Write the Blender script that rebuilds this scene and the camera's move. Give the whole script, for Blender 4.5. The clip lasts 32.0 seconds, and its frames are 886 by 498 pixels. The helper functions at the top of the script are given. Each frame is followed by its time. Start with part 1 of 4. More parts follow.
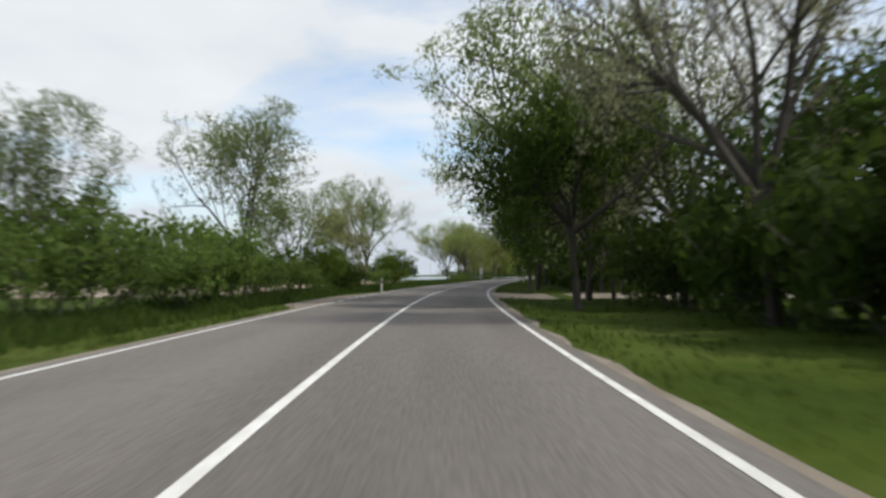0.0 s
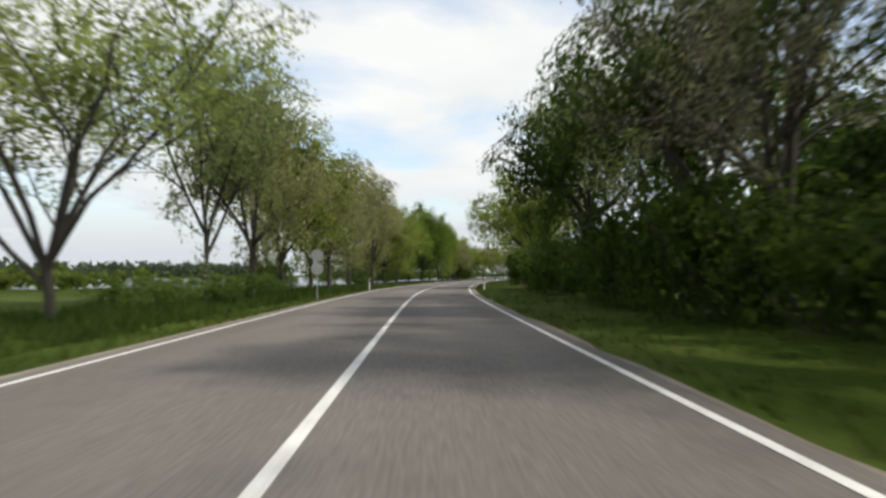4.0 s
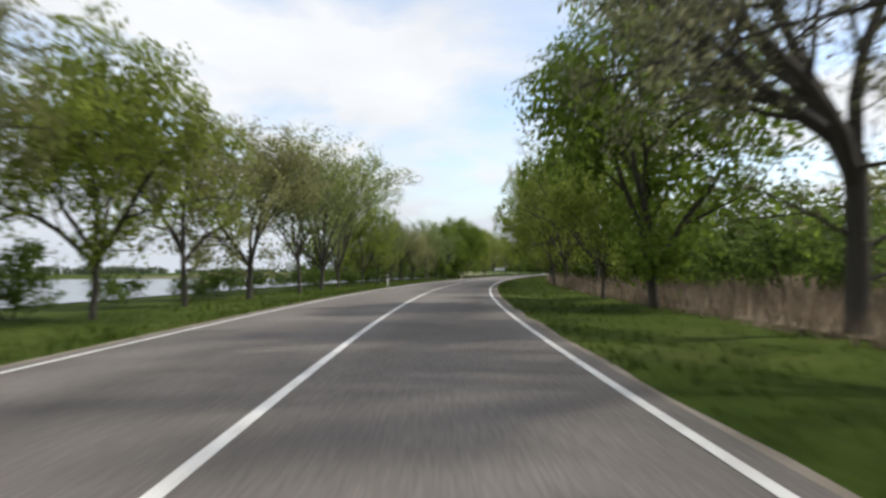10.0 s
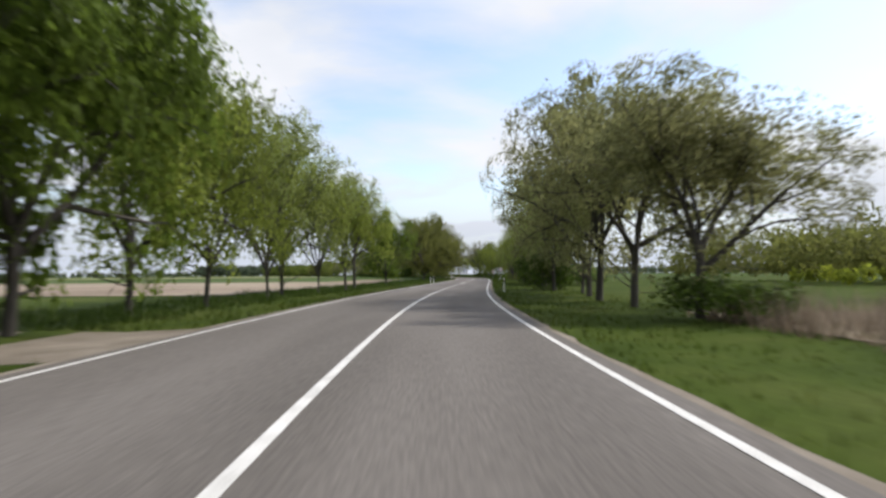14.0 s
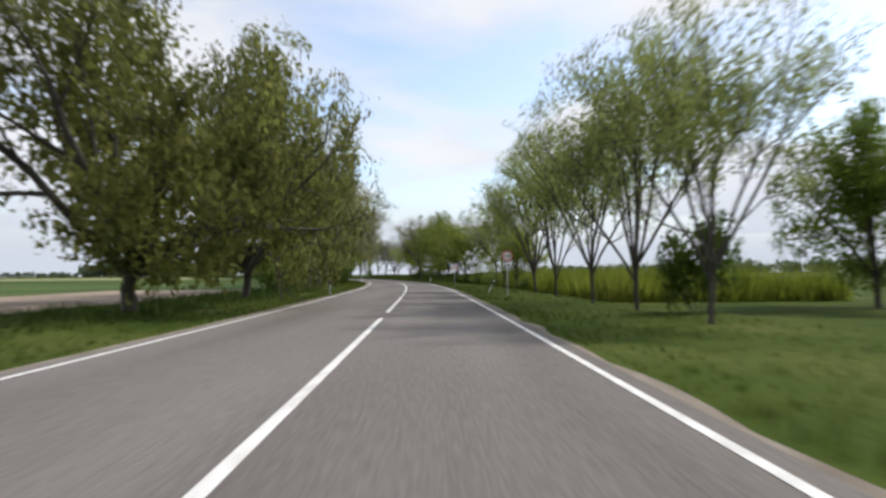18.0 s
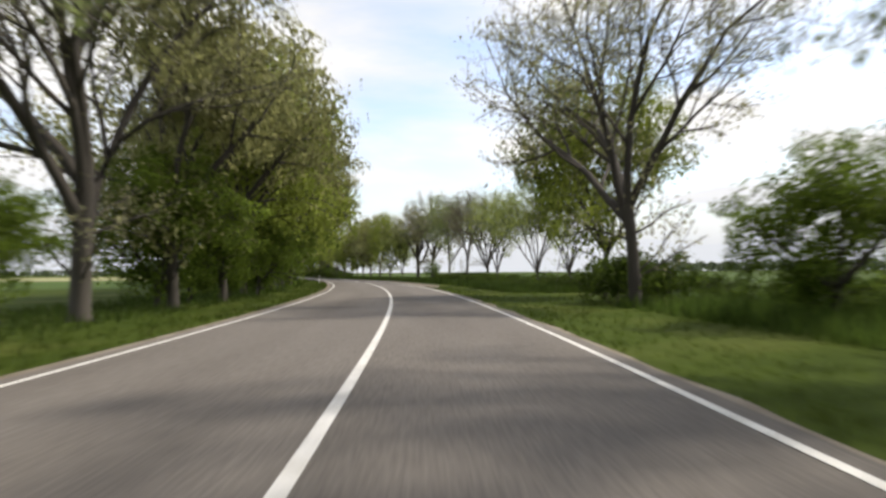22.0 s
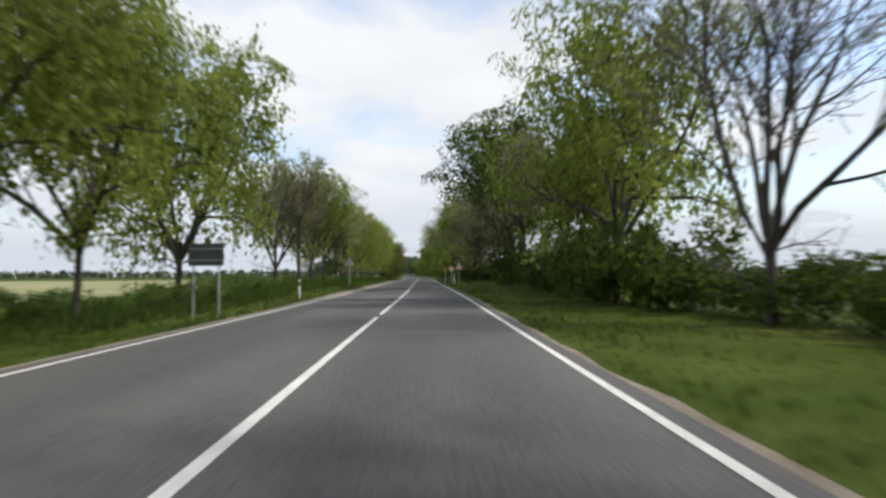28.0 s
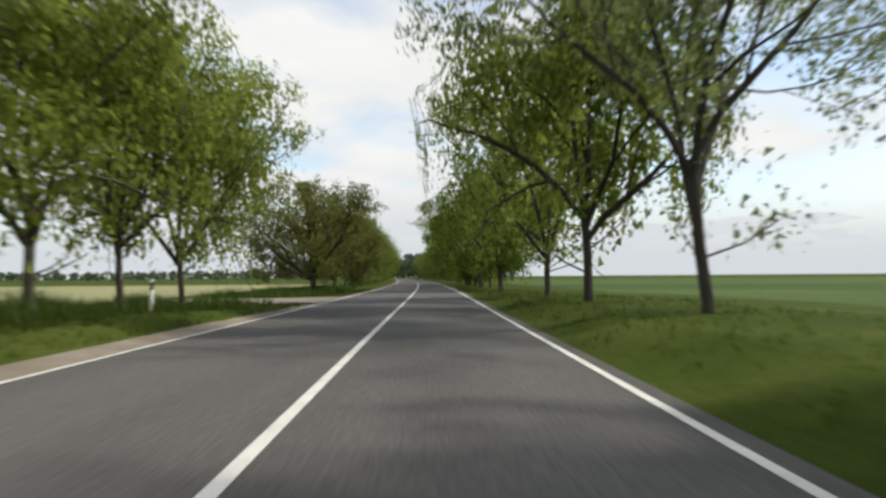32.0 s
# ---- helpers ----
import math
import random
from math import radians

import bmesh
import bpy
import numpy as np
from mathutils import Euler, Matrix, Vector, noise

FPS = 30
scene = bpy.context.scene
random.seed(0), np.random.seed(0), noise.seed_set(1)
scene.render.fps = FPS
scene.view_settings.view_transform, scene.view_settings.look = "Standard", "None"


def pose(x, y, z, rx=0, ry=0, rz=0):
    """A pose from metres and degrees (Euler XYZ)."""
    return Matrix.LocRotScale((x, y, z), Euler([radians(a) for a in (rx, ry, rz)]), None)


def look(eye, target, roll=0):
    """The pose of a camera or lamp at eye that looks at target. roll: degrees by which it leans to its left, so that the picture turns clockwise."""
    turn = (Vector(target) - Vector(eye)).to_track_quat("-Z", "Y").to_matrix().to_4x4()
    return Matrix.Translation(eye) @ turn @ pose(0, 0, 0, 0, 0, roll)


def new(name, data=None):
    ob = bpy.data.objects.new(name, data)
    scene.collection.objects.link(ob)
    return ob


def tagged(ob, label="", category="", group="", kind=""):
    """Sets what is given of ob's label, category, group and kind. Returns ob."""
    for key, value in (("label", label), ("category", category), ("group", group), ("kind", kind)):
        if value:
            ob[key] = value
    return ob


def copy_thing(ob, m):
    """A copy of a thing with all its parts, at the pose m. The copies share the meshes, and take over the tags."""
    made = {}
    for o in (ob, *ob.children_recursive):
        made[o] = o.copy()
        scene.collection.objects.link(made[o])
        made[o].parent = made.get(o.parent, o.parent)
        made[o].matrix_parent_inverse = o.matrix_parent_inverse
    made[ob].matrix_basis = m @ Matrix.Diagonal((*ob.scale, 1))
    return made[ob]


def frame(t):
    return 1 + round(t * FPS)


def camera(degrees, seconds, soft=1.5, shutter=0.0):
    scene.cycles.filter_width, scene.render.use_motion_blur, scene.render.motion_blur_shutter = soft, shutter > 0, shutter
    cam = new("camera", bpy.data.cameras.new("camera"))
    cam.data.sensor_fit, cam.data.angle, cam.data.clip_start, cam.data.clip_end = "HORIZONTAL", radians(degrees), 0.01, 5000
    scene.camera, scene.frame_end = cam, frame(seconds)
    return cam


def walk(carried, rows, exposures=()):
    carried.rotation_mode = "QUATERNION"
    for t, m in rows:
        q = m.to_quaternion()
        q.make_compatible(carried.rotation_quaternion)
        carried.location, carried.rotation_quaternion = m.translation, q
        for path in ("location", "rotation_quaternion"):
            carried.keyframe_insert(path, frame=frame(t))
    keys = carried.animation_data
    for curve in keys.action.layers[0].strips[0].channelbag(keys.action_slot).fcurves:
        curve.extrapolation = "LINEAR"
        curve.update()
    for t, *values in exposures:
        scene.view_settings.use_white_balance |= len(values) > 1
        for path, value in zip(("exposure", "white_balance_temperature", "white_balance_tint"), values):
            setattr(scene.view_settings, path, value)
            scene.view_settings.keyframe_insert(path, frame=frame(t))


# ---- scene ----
cam = camera(68.0, 32.0, soft=2.8, shutter=0.3)

# The road's centre line: curvature in 1/km every 20 m, from s = -40 m on.
BENDS = [-1.37, -1.37, -1.37, -1.70, -2.80, -2.65, -0.81, 0.44, -0.47, -2.22, -2.57, -2.36, -1.99, -2.39, -2.41, -1.94, -2.64, -2.31, -2.18, -2.39, -1.66, -2.33, -1.57, -0.06, 0.03, -0.02, 0.44, 0.69, 1.74, 1.97, 2.03, 2.10, 2.41, 2.65, 1.63, 2.53, 2.32, 1.94, 0.68, -0.47, 0.48, 0.33, 0.05, -0.26, -0.30, 0.18, 0.38, 0.41, 0.39, 0.36, 0.33, 0.31, 0.28, 0.26, 0.23, 0.20, 0.18, 0.15]
walk(cam, [
    (0.0, pose(1.522, 0.000, 1.20, 92.24, 0.41, -0.73)),
    (0.5, pose(1.496, 12.639, 1.20, 92.19, 0.41, -1.92)),
    (1.0, pose(1.713, 25.318, 1.20, 92.80, 0.41, -3.21)),
    (1.5, pose(2.322, 38.019, 1.20, 92.27, 0.41, -5.06)),
    (2.0, pose(3.394, 50.729, 1.20, 92.20, 0.41, -7.22)),
    (2.5, pose(4.979, 63.423, 1.20, 92.57, 0.41, -9.20)),
    (3.0, pose(6.923, 76.109, 1.20, 92.20, 0.41, -10.53)),
    (3.5, pose(9.038, 88.812, 1.20, 92.20, 0.41, -11.01)),
    (4.0, pose(11.172, 101.551, 1.20, 92.20, 0.41, -10.88)),
    (4.5, pose(13.247, 114.308, 1.20, 92.55, 0.41, -10.79)),
    (5.0, pose(15.605, 126.995, 1.20, 92.27, 0.41, -11.65)),
    (5.5, pose(18.174, 139.611, 1.20, 92.05, 0.41, -12.89)),
    (6.0, pose(20.916, 152.165, 1.20, 92.45, 0.41, -14.47)),
    (6.5, pose(24.040, 164.644, 1.20, 91.73, 0.41, -16.33)),
    (7.0, pose(27.553, 177.070, 1.20, 92.11, 0.41, -18.23)),
    (7.5, pose(31.525, 189.409, 1.20, 92.30, 0.41, -20.02)),
    (8.0, pose(35.840, 201.684, 1.20, 92.29, 0.41, -21.78)),
    (8.5, pose(40.537, 213.805, 1.20, 92.15, 0.41, -23.29)),
    (9.0, pose(45.548, 225.728, 1.20, 92.36, 0.41, -24.90)),
    (9.5, pose(50.809, 237.476, 1.20, 92.21, 0.41, -26.51)),
    (10.0, pose(56.443, 248.987, 1.20, 91.88, 0.41, -27.96)),
    (10.5, pose(62.278, 260.311, 1.20, 92.57, 0.41, -29.58)),
    (11.0, pose(68.425, 271.348, 1.20, 91.91, 0.41, -31.48)),
    (11.5, pose(74.848, 282.114, 1.20, 91.76, 0.41, -33.38)),
    (12.0, pose(81.563, 292.589, 1.20, 92.20, 0.41, -35.15)),
    (12.5, pose(88.555, 302.853, 1.20, 91.97, 0.41, -36.78)),
    (13.0, pose(95.832, 312.975, 1.20, 92.20, 0.41, -38.40)),
    (13.5, pose(103.400, 322.941, 1.20, 92.11, 0.41, -39.82)),
    (14.0, pose(111.351, 332.673, 1.20, 92.20, 0.41, -41.26)),
    (14.5, pose(119.556, 342.273, 1.20, 92.20, 0.41, -42.64)),
    (15.0, pose(128.045, 351.716, 1.20, 92.20, 0.41, -44.35)),
    (15.5, pose(136.836, 360.988, 1.20, 92.15, 0.41, -45.96)),
    (16.0, pose(145.904, 370.109, 1.20, 92.01, 0.41, -46.86)),
    (16.5, pose(155.154, 379.198, 1.20, 92.39, 0.41, -47.05)),
    (17.0, pose(164.494, 388.358, 1.20, 91.93, 0.41, -46.99)),
    (17.5, pose(173.910, 397.594, 1.20, 92.28, 0.41, -46.92)),
    (18.0, pose(183.376, 406.934, 1.20, 92.17, 0.41, -46.71)),
    (18.5, pose(192.843, 416.415, 1.20, 91.99, 0.41, -46.46)),
    (19.0, pose(202.357, 425.978, 1.20, 91.90, 0.41, -45.92)),
    (19.5, pose(211.872, 435.666, 1.20, 92.27, 0.41, -45.63)),
    (20.0, pose(221.309, 445.559, 1.20, 92.21, 0.41, -44.81)),
    (20.5, pose(230.660, 455.596, 1.20, 92.09, 0.41, -43.43)),
    (21.0, pose(239.702, 465.902, 1.20, 92.04, 0.41, -41.87)),
    (21.5, pose(248.402, 476.483, 1.20, 91.92, 0.41, -40.20)),
    (22.0, pose(256.899, 487.214, 1.20, 92.03, 0.41, -38.67)),
    (22.5, pose(265.227, 498.056, 1.20, 92.03, 0.41, -37.36)),
    (23.0, pose(273.183, 509.143, 1.20, 92.14, 0.41, -35.83)),
    (23.5, pose(280.809, 520.433, 1.20, 92.60, 0.41, -34.10)),
    (24.0, pose(287.976, 531.990, 1.20, 92.59, 0.41, -32.01)),
    (24.5, pose(294.378, 543.888, 1.20, 92.32, 0.41, -29.92)),
    (25.0, pose(300.621, 555.718, 1.20, 92.15, 0.41, -28.58)),
    (25.5, pose(306.498, 567.606, 1.20, 92.57, 0.41, -26.77)),
    (26.0, pose(311.968, 579.550, 1.20, 92.20, 0.41, -24.94)),
    (26.5, pose(317.050, 591.607, 1.20, 92.20, 0.41, -23.26)),
    (27.0, pose(321.807, 603.812, 1.20, 92.20, 0.41, -21.80)),
    (27.5, pose(326.311, 616.123, 1.20, 92.44, 0.41, -20.86)),
    (28.0, pose(330.602, 628.516, 1.20, 92.21, 0.41, -20.51)),
    (28.5, pose(334.899, 640.802, 1.20, 92.62, 0.41, -20.90)),
    (29.0, pose(339.054, 652.937, 1.20, 92.33, 0.41, -20.60)),
    (29.5, pose(343.206, 664.876, 1.20, 92.54, 0.41, -20.52)),
    (30.0, pose(347.159, 676.676, 1.20, 92.29, 0.41, -20.11)),
    (30.5, pose(350.939, 688.306, 1.20, 92.15, 0.41, -19.98)),
    (31.0, pose(354.842, 699.642, 1.20, 92.32, 0.41, -19.99)),
    (31.5, pose(358.620, 710.768, 1.20, 92.09, 0.41, -19.74)),
    (32.0, pose(362.259, 721.691, 1.20, 92.39, 0.41, -20.08)),
], exposures=[
    (0.0, -0.25, 6500, 8), (2.5, -0.22, 6500, 8), (4.5, -0.08, 6900, 8), (6.0, 0.0, 6900, 8), (7.0, -0.06, 6900, 8), (8.0, -0.07, 6900, 8), (9.0, -0.12, 6700, 8), (10.0, -0.1, 6600, 10), (12.0, -0.15, 6450, 12), (16.0, -0.15, 6450, 12), (20.0, -0.22, 6500, 12), (21.3, -0.12, 7000, 12), (22.0, 0.05, 7000, 12), (23.0, -0.20, 6800, 12), (25.5, -0.22, 6950, 12), (28.0, -0.15, 6550, 10), (30.0, -0.16, 6950, 10), (32.0, -0.18, 6900, 8)])

# ---- light ----
SUN_HEIGHT, SUN_SIDE = 48.0, 112.0      # elevation; degrees clockwise from the road's first heading
world = bpy.data.worlds.new("sky")
scene.world = world
world.use_nodes = True
wn, wl = world.node_tree.nodes, world.node_tree.links
wn.clear()
w_out = wn.new("ShaderNodeOutputWorld")
w_bg = wn.new("ShaderNodeBackground")
w_bg.inputs["Strength"].default_value = 0.106
sky = wn.new("ShaderNodeTexSky")
sky.sky_type = "NISHITA"
sky.sun_disc = False
sky.sun_elevation, sky.sun_rotation = radians(SUN_HEIGHT), radians(SUN_SIDE)
sky.air_density, sky.dust_density = 1.0, 1.5
w_co = wn.new("ShaderNodeTexCoord")
w_sep = wn.new("ShaderNodeSeparateXYZ")
wl.new(w_co.outputs["Generated"], w_sep.inputs[0])
w_add = wn.new("ShaderNodeMath")
w_add.operation = "ADD"
w_add.inputs[1].default_value = 0.12
w_max = wn.new("ShaderNodeMath")
w_max.operation = "MAXIMUM"
w_max.inputs[1].default_value = 0.0
wl.new(w_sep.outputs["Z"], w_max.inputs[0])
wl.new(w_max.outputs[0], w_add.inputs[0])
w_flat = wn.new("ShaderNodeCombineXYZ")
for axis in ("X", "Y"):
    w_div = wn.new("ShaderNodeMath")
    w_div.operation = "DIVIDE"
    wl.new(w_sep.outputs[axis], w_div.inputs[0])
    wl.new(w_add.outputs[0], w_div.inputs[1])
    wl.new(w_div.outputs[0], w_flat.inputs[axis])
w_noise = wn.new("ShaderNodeTexNoise")
w_noise.inputs["Scale"].default_value = 0.85
w_noise.inputs["Detail"].default_value = 9.0
w_noise.inputs["Roughness"].default_value = 0.52
w_noise.inputs["Distortion"].default_value = 0.25
w_shift = wn.new("ShaderNodeVectorMath")
w_shift.operation = "ADD"
w_shift.inputs[1].default_value = (3.1, 1.7, 0.4)
wl.new(w_flat.outputs[0], w_shift.inputs[0])
wl.new(w_shift.outputs[0], w_noise.inputs["Vector"])
w_ramp = wn.new("ShaderNodeValToRGB")
w_ramp.color_ramp.elements[0].color = (0.12, 0.12, 0.12, 1)
w_ramp.color_ramp.elements[0].position, w_ramp.color_ramp.elements[1].position = 0.37, 0.52
wl.new(w_noise.outputs["Fac"], w_ramp.inputs["Fac"])
w_grey = wn.new("ShaderNodeTexNoise")
w_grey.inputs["Scale"].default_value = 1.7
w_grey.inputs["Detail"].default_value = 6.0
wl.new(w_shift.outputs[0], w_grey.inputs["Vector"])
w_cloud = wn.new("ShaderNodeMix")
w_cloud.data_type = "RGBA"
w_cloud.inputs[6].default_value = (7.4, 7.9, 8.6, 1)
w_cloud.inputs[7].default_value = (11.0, 11.2, 11.5, 1)
wl.new(w_grey.outputs["Fac"], w_cloud.inputs[0])
w_mix = wn.new("ShaderNodeMix")
w_mix.data_type = "RGBA"
w_low = wn.new("ShaderNodeMapRange")
w_low.interpolation_type = "SMOOTHERSTEP"
w_low.inputs["From Min"].default_value, w_low.inputs["From Max"].default_value = 0.0, 0.2
w_low.inputs["To Min"].default_value, w_low.inputs["To Max"].default_value = 1.0, 0.0
wl.new(w_sep.outputs["Z"], w_low.inputs["Value"])
w_cover = wn.new("ShaderNodeMath")
w_cover.operation = "MAXIMUM"
wl.new(w_low.outputs[0], w_cover.inputs[0])
wl.new(w_ramp.outputs["Color"], w_cover.inputs[1])
wl.new(w_cover.outputs[0], w_mix.inputs[0])
w_haze = wn.new("ShaderNodeMix")
w_haze.data_type = "RGBA"
w_haze.inputs[7].default_value = (7.0, 7.6, 8.5, 1)
wl.new(w_low.outputs[0], w_haze.inputs[0])
wl.new(w_cloud.outputs[2], w_haze.inputs[6])
w_gain = wn.new("ShaderNodeVectorMath")
w_gain.operation = "SCALE"
w_gain.inputs["Scale"].default_value = 2.5
wl.new(sky.outputs[0], w_gain.inputs[0])
wl.new(w_gain.outputs[0], w_mix.inputs[6])
wl.new(w_haze.outputs[2], w_mix.inputs[7])
wl.new(w_mix.outputs[2], w_bg.inputs["Color"])
wl.new(w_bg.outputs[0], w_out.inputs["Surface"])
sun = new("sun", bpy.data.lights.new("sun", "SUN"))
sun.data.energy, sun.data.angle, sun.data.color = 4.2, radians(3.0), (1.0, 0.95, 0.86)
e, a = radians(SUN_HEIGHT), radians(SUN_SIDE)
sun.matrix_world = look((0, 0, 300), Vector((0, 0, 300)) - Vector((math.cos(e) * math.sin(a), math.cos(e) * math.cos(a), math.sin(e))))


# ---- materials ----
def shader(name, colours, scale=1.0, fine=12.0, rough=0.85, bump=0.15, coords="Object", metal=0.0, island=0.0, thin=0.0, own=0.0, stretch=None, gloss=0.5):
    """Two or three base colours mixed by noise at two scales; island and own vary brightness leaf by leaf and thing by thing."""
    m = bpy.data.materials.new(name)
    m.use_nodes = True
    n, l = m.node_tree.nodes, m.node_tree.links
    b = n["Principled BSDF"]
    b.inputs["Roughness"].default_value, b.inputs["Metallic"].default_value = rough, metal
    b.inputs["Specular IOR Level"].default_value = gloss
    co = n.new("ShaderNodeTexCoord")
    where = co.outputs[coords]
    if stretch:
        mp = n.new("ShaderNodeMapping")
        mp.inputs["Scale"].default_value = stretch
        l.new(where, mp.inputs["Vector"])
        where = mp.outputs[0]
    big, small = n.new("ShaderNodeTexNoise"), n.new("ShaderNodeTexNoise")
    big.inputs["Scale"].default_value, small.inputs["Scale"].default_value = scale, scale * fine
    big.inputs["Detail"].default_value, small.inputs["Detail"].default_value = 4.0, 5.0
    l.new(where, big.inputs["Vector"])
    l.new(where, small.inputs["Vector"])
    ramp = n.new("ShaderNodeValToRGB")
    cr = ramp.color_ramp
    cr.elements[0].position, cr.elements[1].position = 0.32, 0.68
    cr.elements[0].color, cr.elements[1].color = (*colours[0], 1), (*colours[-1], 1)
    if len(colours) == 3:
        cr.elements.new(0.5).color = (*colours[1], 1)
    l.new(big.outputs["Fac"], ramp.inputs["Fac"])
    value = n.new("ShaderNodeMapRange")
    value.inputs["From Min"].default_value, value.inputs["From Max"].default_value = 0.25, 0.75
    value.inputs["To Min"].default_value, value.inputs["To Max"].default_value = 0.78, 1.22
    l.new(small.outputs["Fac"], value.inputs["Value"])
    level = value.outputs[0]
    for amount, node, socket in ((island, "ShaderNodeNewGeometry", "Random Per Island"), (own, "ShaderNodeObjectInfo", "Random")):
        if amount:
            pick = n.new(node)
            span = n.new("ShaderNodeMapRange")
            span.inputs["To Min"].default_value, span.inputs["To Max"].default_value = 1 - amount, 1 + amount
            l.new(pick.outputs[socket], span.inputs["Value"])
            mul = n.new("ShaderNodeMath")
            mul.operation = "MULTIPLY"
            l.new(level, mul.inputs[0])
            l.new(span.outputs[0], mul.inputs[1])
            level = mul.outputs[0]
    tint = n.new("ShaderNodeVectorMath")
    tint.operation = "SCALE"
    l.new(ramp.outputs["Color"], tint.inputs[0])
    l.new(level, tint.inputs["Scale"])
    l.new(tint.outputs[0], b.inputs["Base Color"])
    if bump:
        bp = n.new("ShaderNodeBump")
        bp.inputs["Strength"].default_value = bump
        bp.inputs["Distance"].default_value = 0.02
        l.new(small.outputs["Fac"], bp.inputs["Height"])
        l.new(bp.outputs[0], b.inputs["Normal"])
    if thin:
        tr, add = n.new("ShaderNodeBsdfTranslucent"), n.new("ShaderNodeMixShader")
        l.new(tint.outputs[0], tr.inputs["Color"])
        add.inputs[0].default_value = thin
        l.new(b.outputs[0], add.inputs[1])
        l.new(tr.outputs[0], add.inputs[2])
        l.new(add.outputs[0], n["Material Output"].inputs["Surface"])
    return m


def leaf(name, *colours):
    return shader(name, colours, 0.35, 6.0, 0.6, 0, island=0.38, thin=0.62, own=0.16, gloss=0.15)


ASPHALT = shader("asphalt", [(0.113, 0.101, 0.09), (0.141, 0.127, 0.114), (0.166, 0.151, 0.136)], 0.5, 60, 0.92, 0.2, "UV", stretch=(1.0, 0.09, 1.0), gloss=0.25)
FRESH_ASPHALT = shader("newer_asphalt", [(0.075, 0.072, 0.07), (0.094, 0.09, 0.087), (0.115, 0.11, 0.106)], 0.5, 60, 0.92, 0.2, "UV", stretch=(1.0, 0.09, 1.0), gloss=0.25)
PAINT = shader("road_paint", [(0.52, 0.51, 0.48), (0.72, 0.71, 0.68)], 3.0, 9, 0.75, 0.1, "UV")
GRAVEL = shader("gravel", [(0.165, 0.138, 0.11), (0.215, 0.184, 0.148), (0.27, 0.236, 0.195)], 0.8, 40, 0.95, 0.6, gloss=0.1)
GRASS = shader("grass_ground", [(0.030, 0.049, 0.007), (0.046, 0.068, 0.010), (0.072, 0.088, 0.02)], 0.22, 30, 0.95, 0.8, gloss=0.05)
BLADE = leaf("grass_blades", (0.044, 0.070, 0.011), (0.062, 0.09, 0.015), (0.098, 0.113, 0.03))
WEED = leaf("verge_weeds", (0.044, 0.074, 0.014), (0.074, 0.114, 0.022))
TALL_WEED = leaf("tall_weed_leaves", (0.11, 0.145, 0.018), (0.165, 0.205, 0.026), (0.215, 0.235, 0.04))
REED = leaf("dry_reed", (0.155, 0.12, 0.085), (0.215, 0.17, 0.125), (0.29, 0.24, 0.185))
SOIL = shader("ploughed_soil", [(0.20, 0.155, 0.115), (0.27, 0.215, 0.16), (0.33, 0.28, 0.21)], 0.05, 30, 0.95, 0.7, gloss=0.1)
STUBBLE = shader("pale_field", [(0.20, 0.21, 0.10), (0.27, 0.26, 0.14)], 0.04, 40, 0.95, 0.6, gloss=0.1)
CROP = shader("young_crop", [(0.038, 0.066, 0.012), (0.053, 0.09, 0.018), (0.078, 0.108, 0.028)], 0.03, 60, 0.9, 0.6, gloss=0.1)
REED_GROUND = shader("reed_litter", [(0.15, 0.118, 0.08), (0.21, 0.17, 0.12)], 0.2, 30, 0.95, 0.8, gloss=0.1)
# Leaf green paled and greyed: the distance haze is put into the colour.
FAR_LEAVES = leaf("haze_greyed_leaves", (0.082, 0.11, 0.066), (0.12, 0.15, 0.095))
RAPE = leaf("yellow_green_shrub", (0.20, 0.24, 0.03), (0.30, 0.33, 0.04))
BARK = shader("bark", [(0.036, 0.031, 0.026), (0.058, 0.051, 0.043), (0.088, 0.079, 0.068)], 1.2, 14, 0.95, 0.9, stretch=(1, 1, 0.25), own=0.2)
LEAVES = {
    "ash": leaf("grey_green_leaves", (0.170, 0.209, 0.073), (0.245, 0.293, 0.125)),
    "spring": leaf("budding_leaves", (0.231, 0.232, 0.095), (0.326, 0.337, 0.152)),
    "leafy": leaf("olive_leaves", (0.180, 0.221, 0.038), (0.258, 0.310, 0.069)),
    "green": leaf("fresh_green_leaves", (0.104, 0.156, 0.022), (0.159, 0.220, 0.038)),
    # Deep green, darkened further to carry the shade of backlit trees.
    "dark": leaf("deep_green_shade_leaves", (0.044, 0.075, 0.011), (0.077, 0.115, 0.021)),
    "bare": leaf("first_leaves", (0.226, 0.222, 0.112), (0.312, 0.311, 0.182)),
    "stark": leaf("bud_twigs", (0.19, 0.18, 0.11), (0.26, 0.25, 0.16)),
    "vase": leaf("pale_green_leaves", (0.222, 0.263, 0.073), (0.311, 0.362, 0.125)),
    "round": leaf("brown_green_leaves", (0.153, 0.162, 0.042), (0.209, 0.228, 0.064)),
    "shrub": leaf("shrub_leaves", (0.095, 0.150, 0.029), (0.158, 0.227, 0.058)),
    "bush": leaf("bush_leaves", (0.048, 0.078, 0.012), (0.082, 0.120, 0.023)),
    # The copse green again with shade worked into the colour.
    "thicket": leaf("shade_darkened_leaves", (0.042, 0.075, 0.014), (0.074, 0.115, 0.023)),
    "copse": leaf("thicket_leaves", (0.113, 0.149, 0.027), (0.169, 0.215, 0.046)),
}
WHITE = shader("white_plastic", [(0.72, 0.72, 0.70), (0.82, 0.82, 0.8)], 3, 8, 0.5, 0.05)
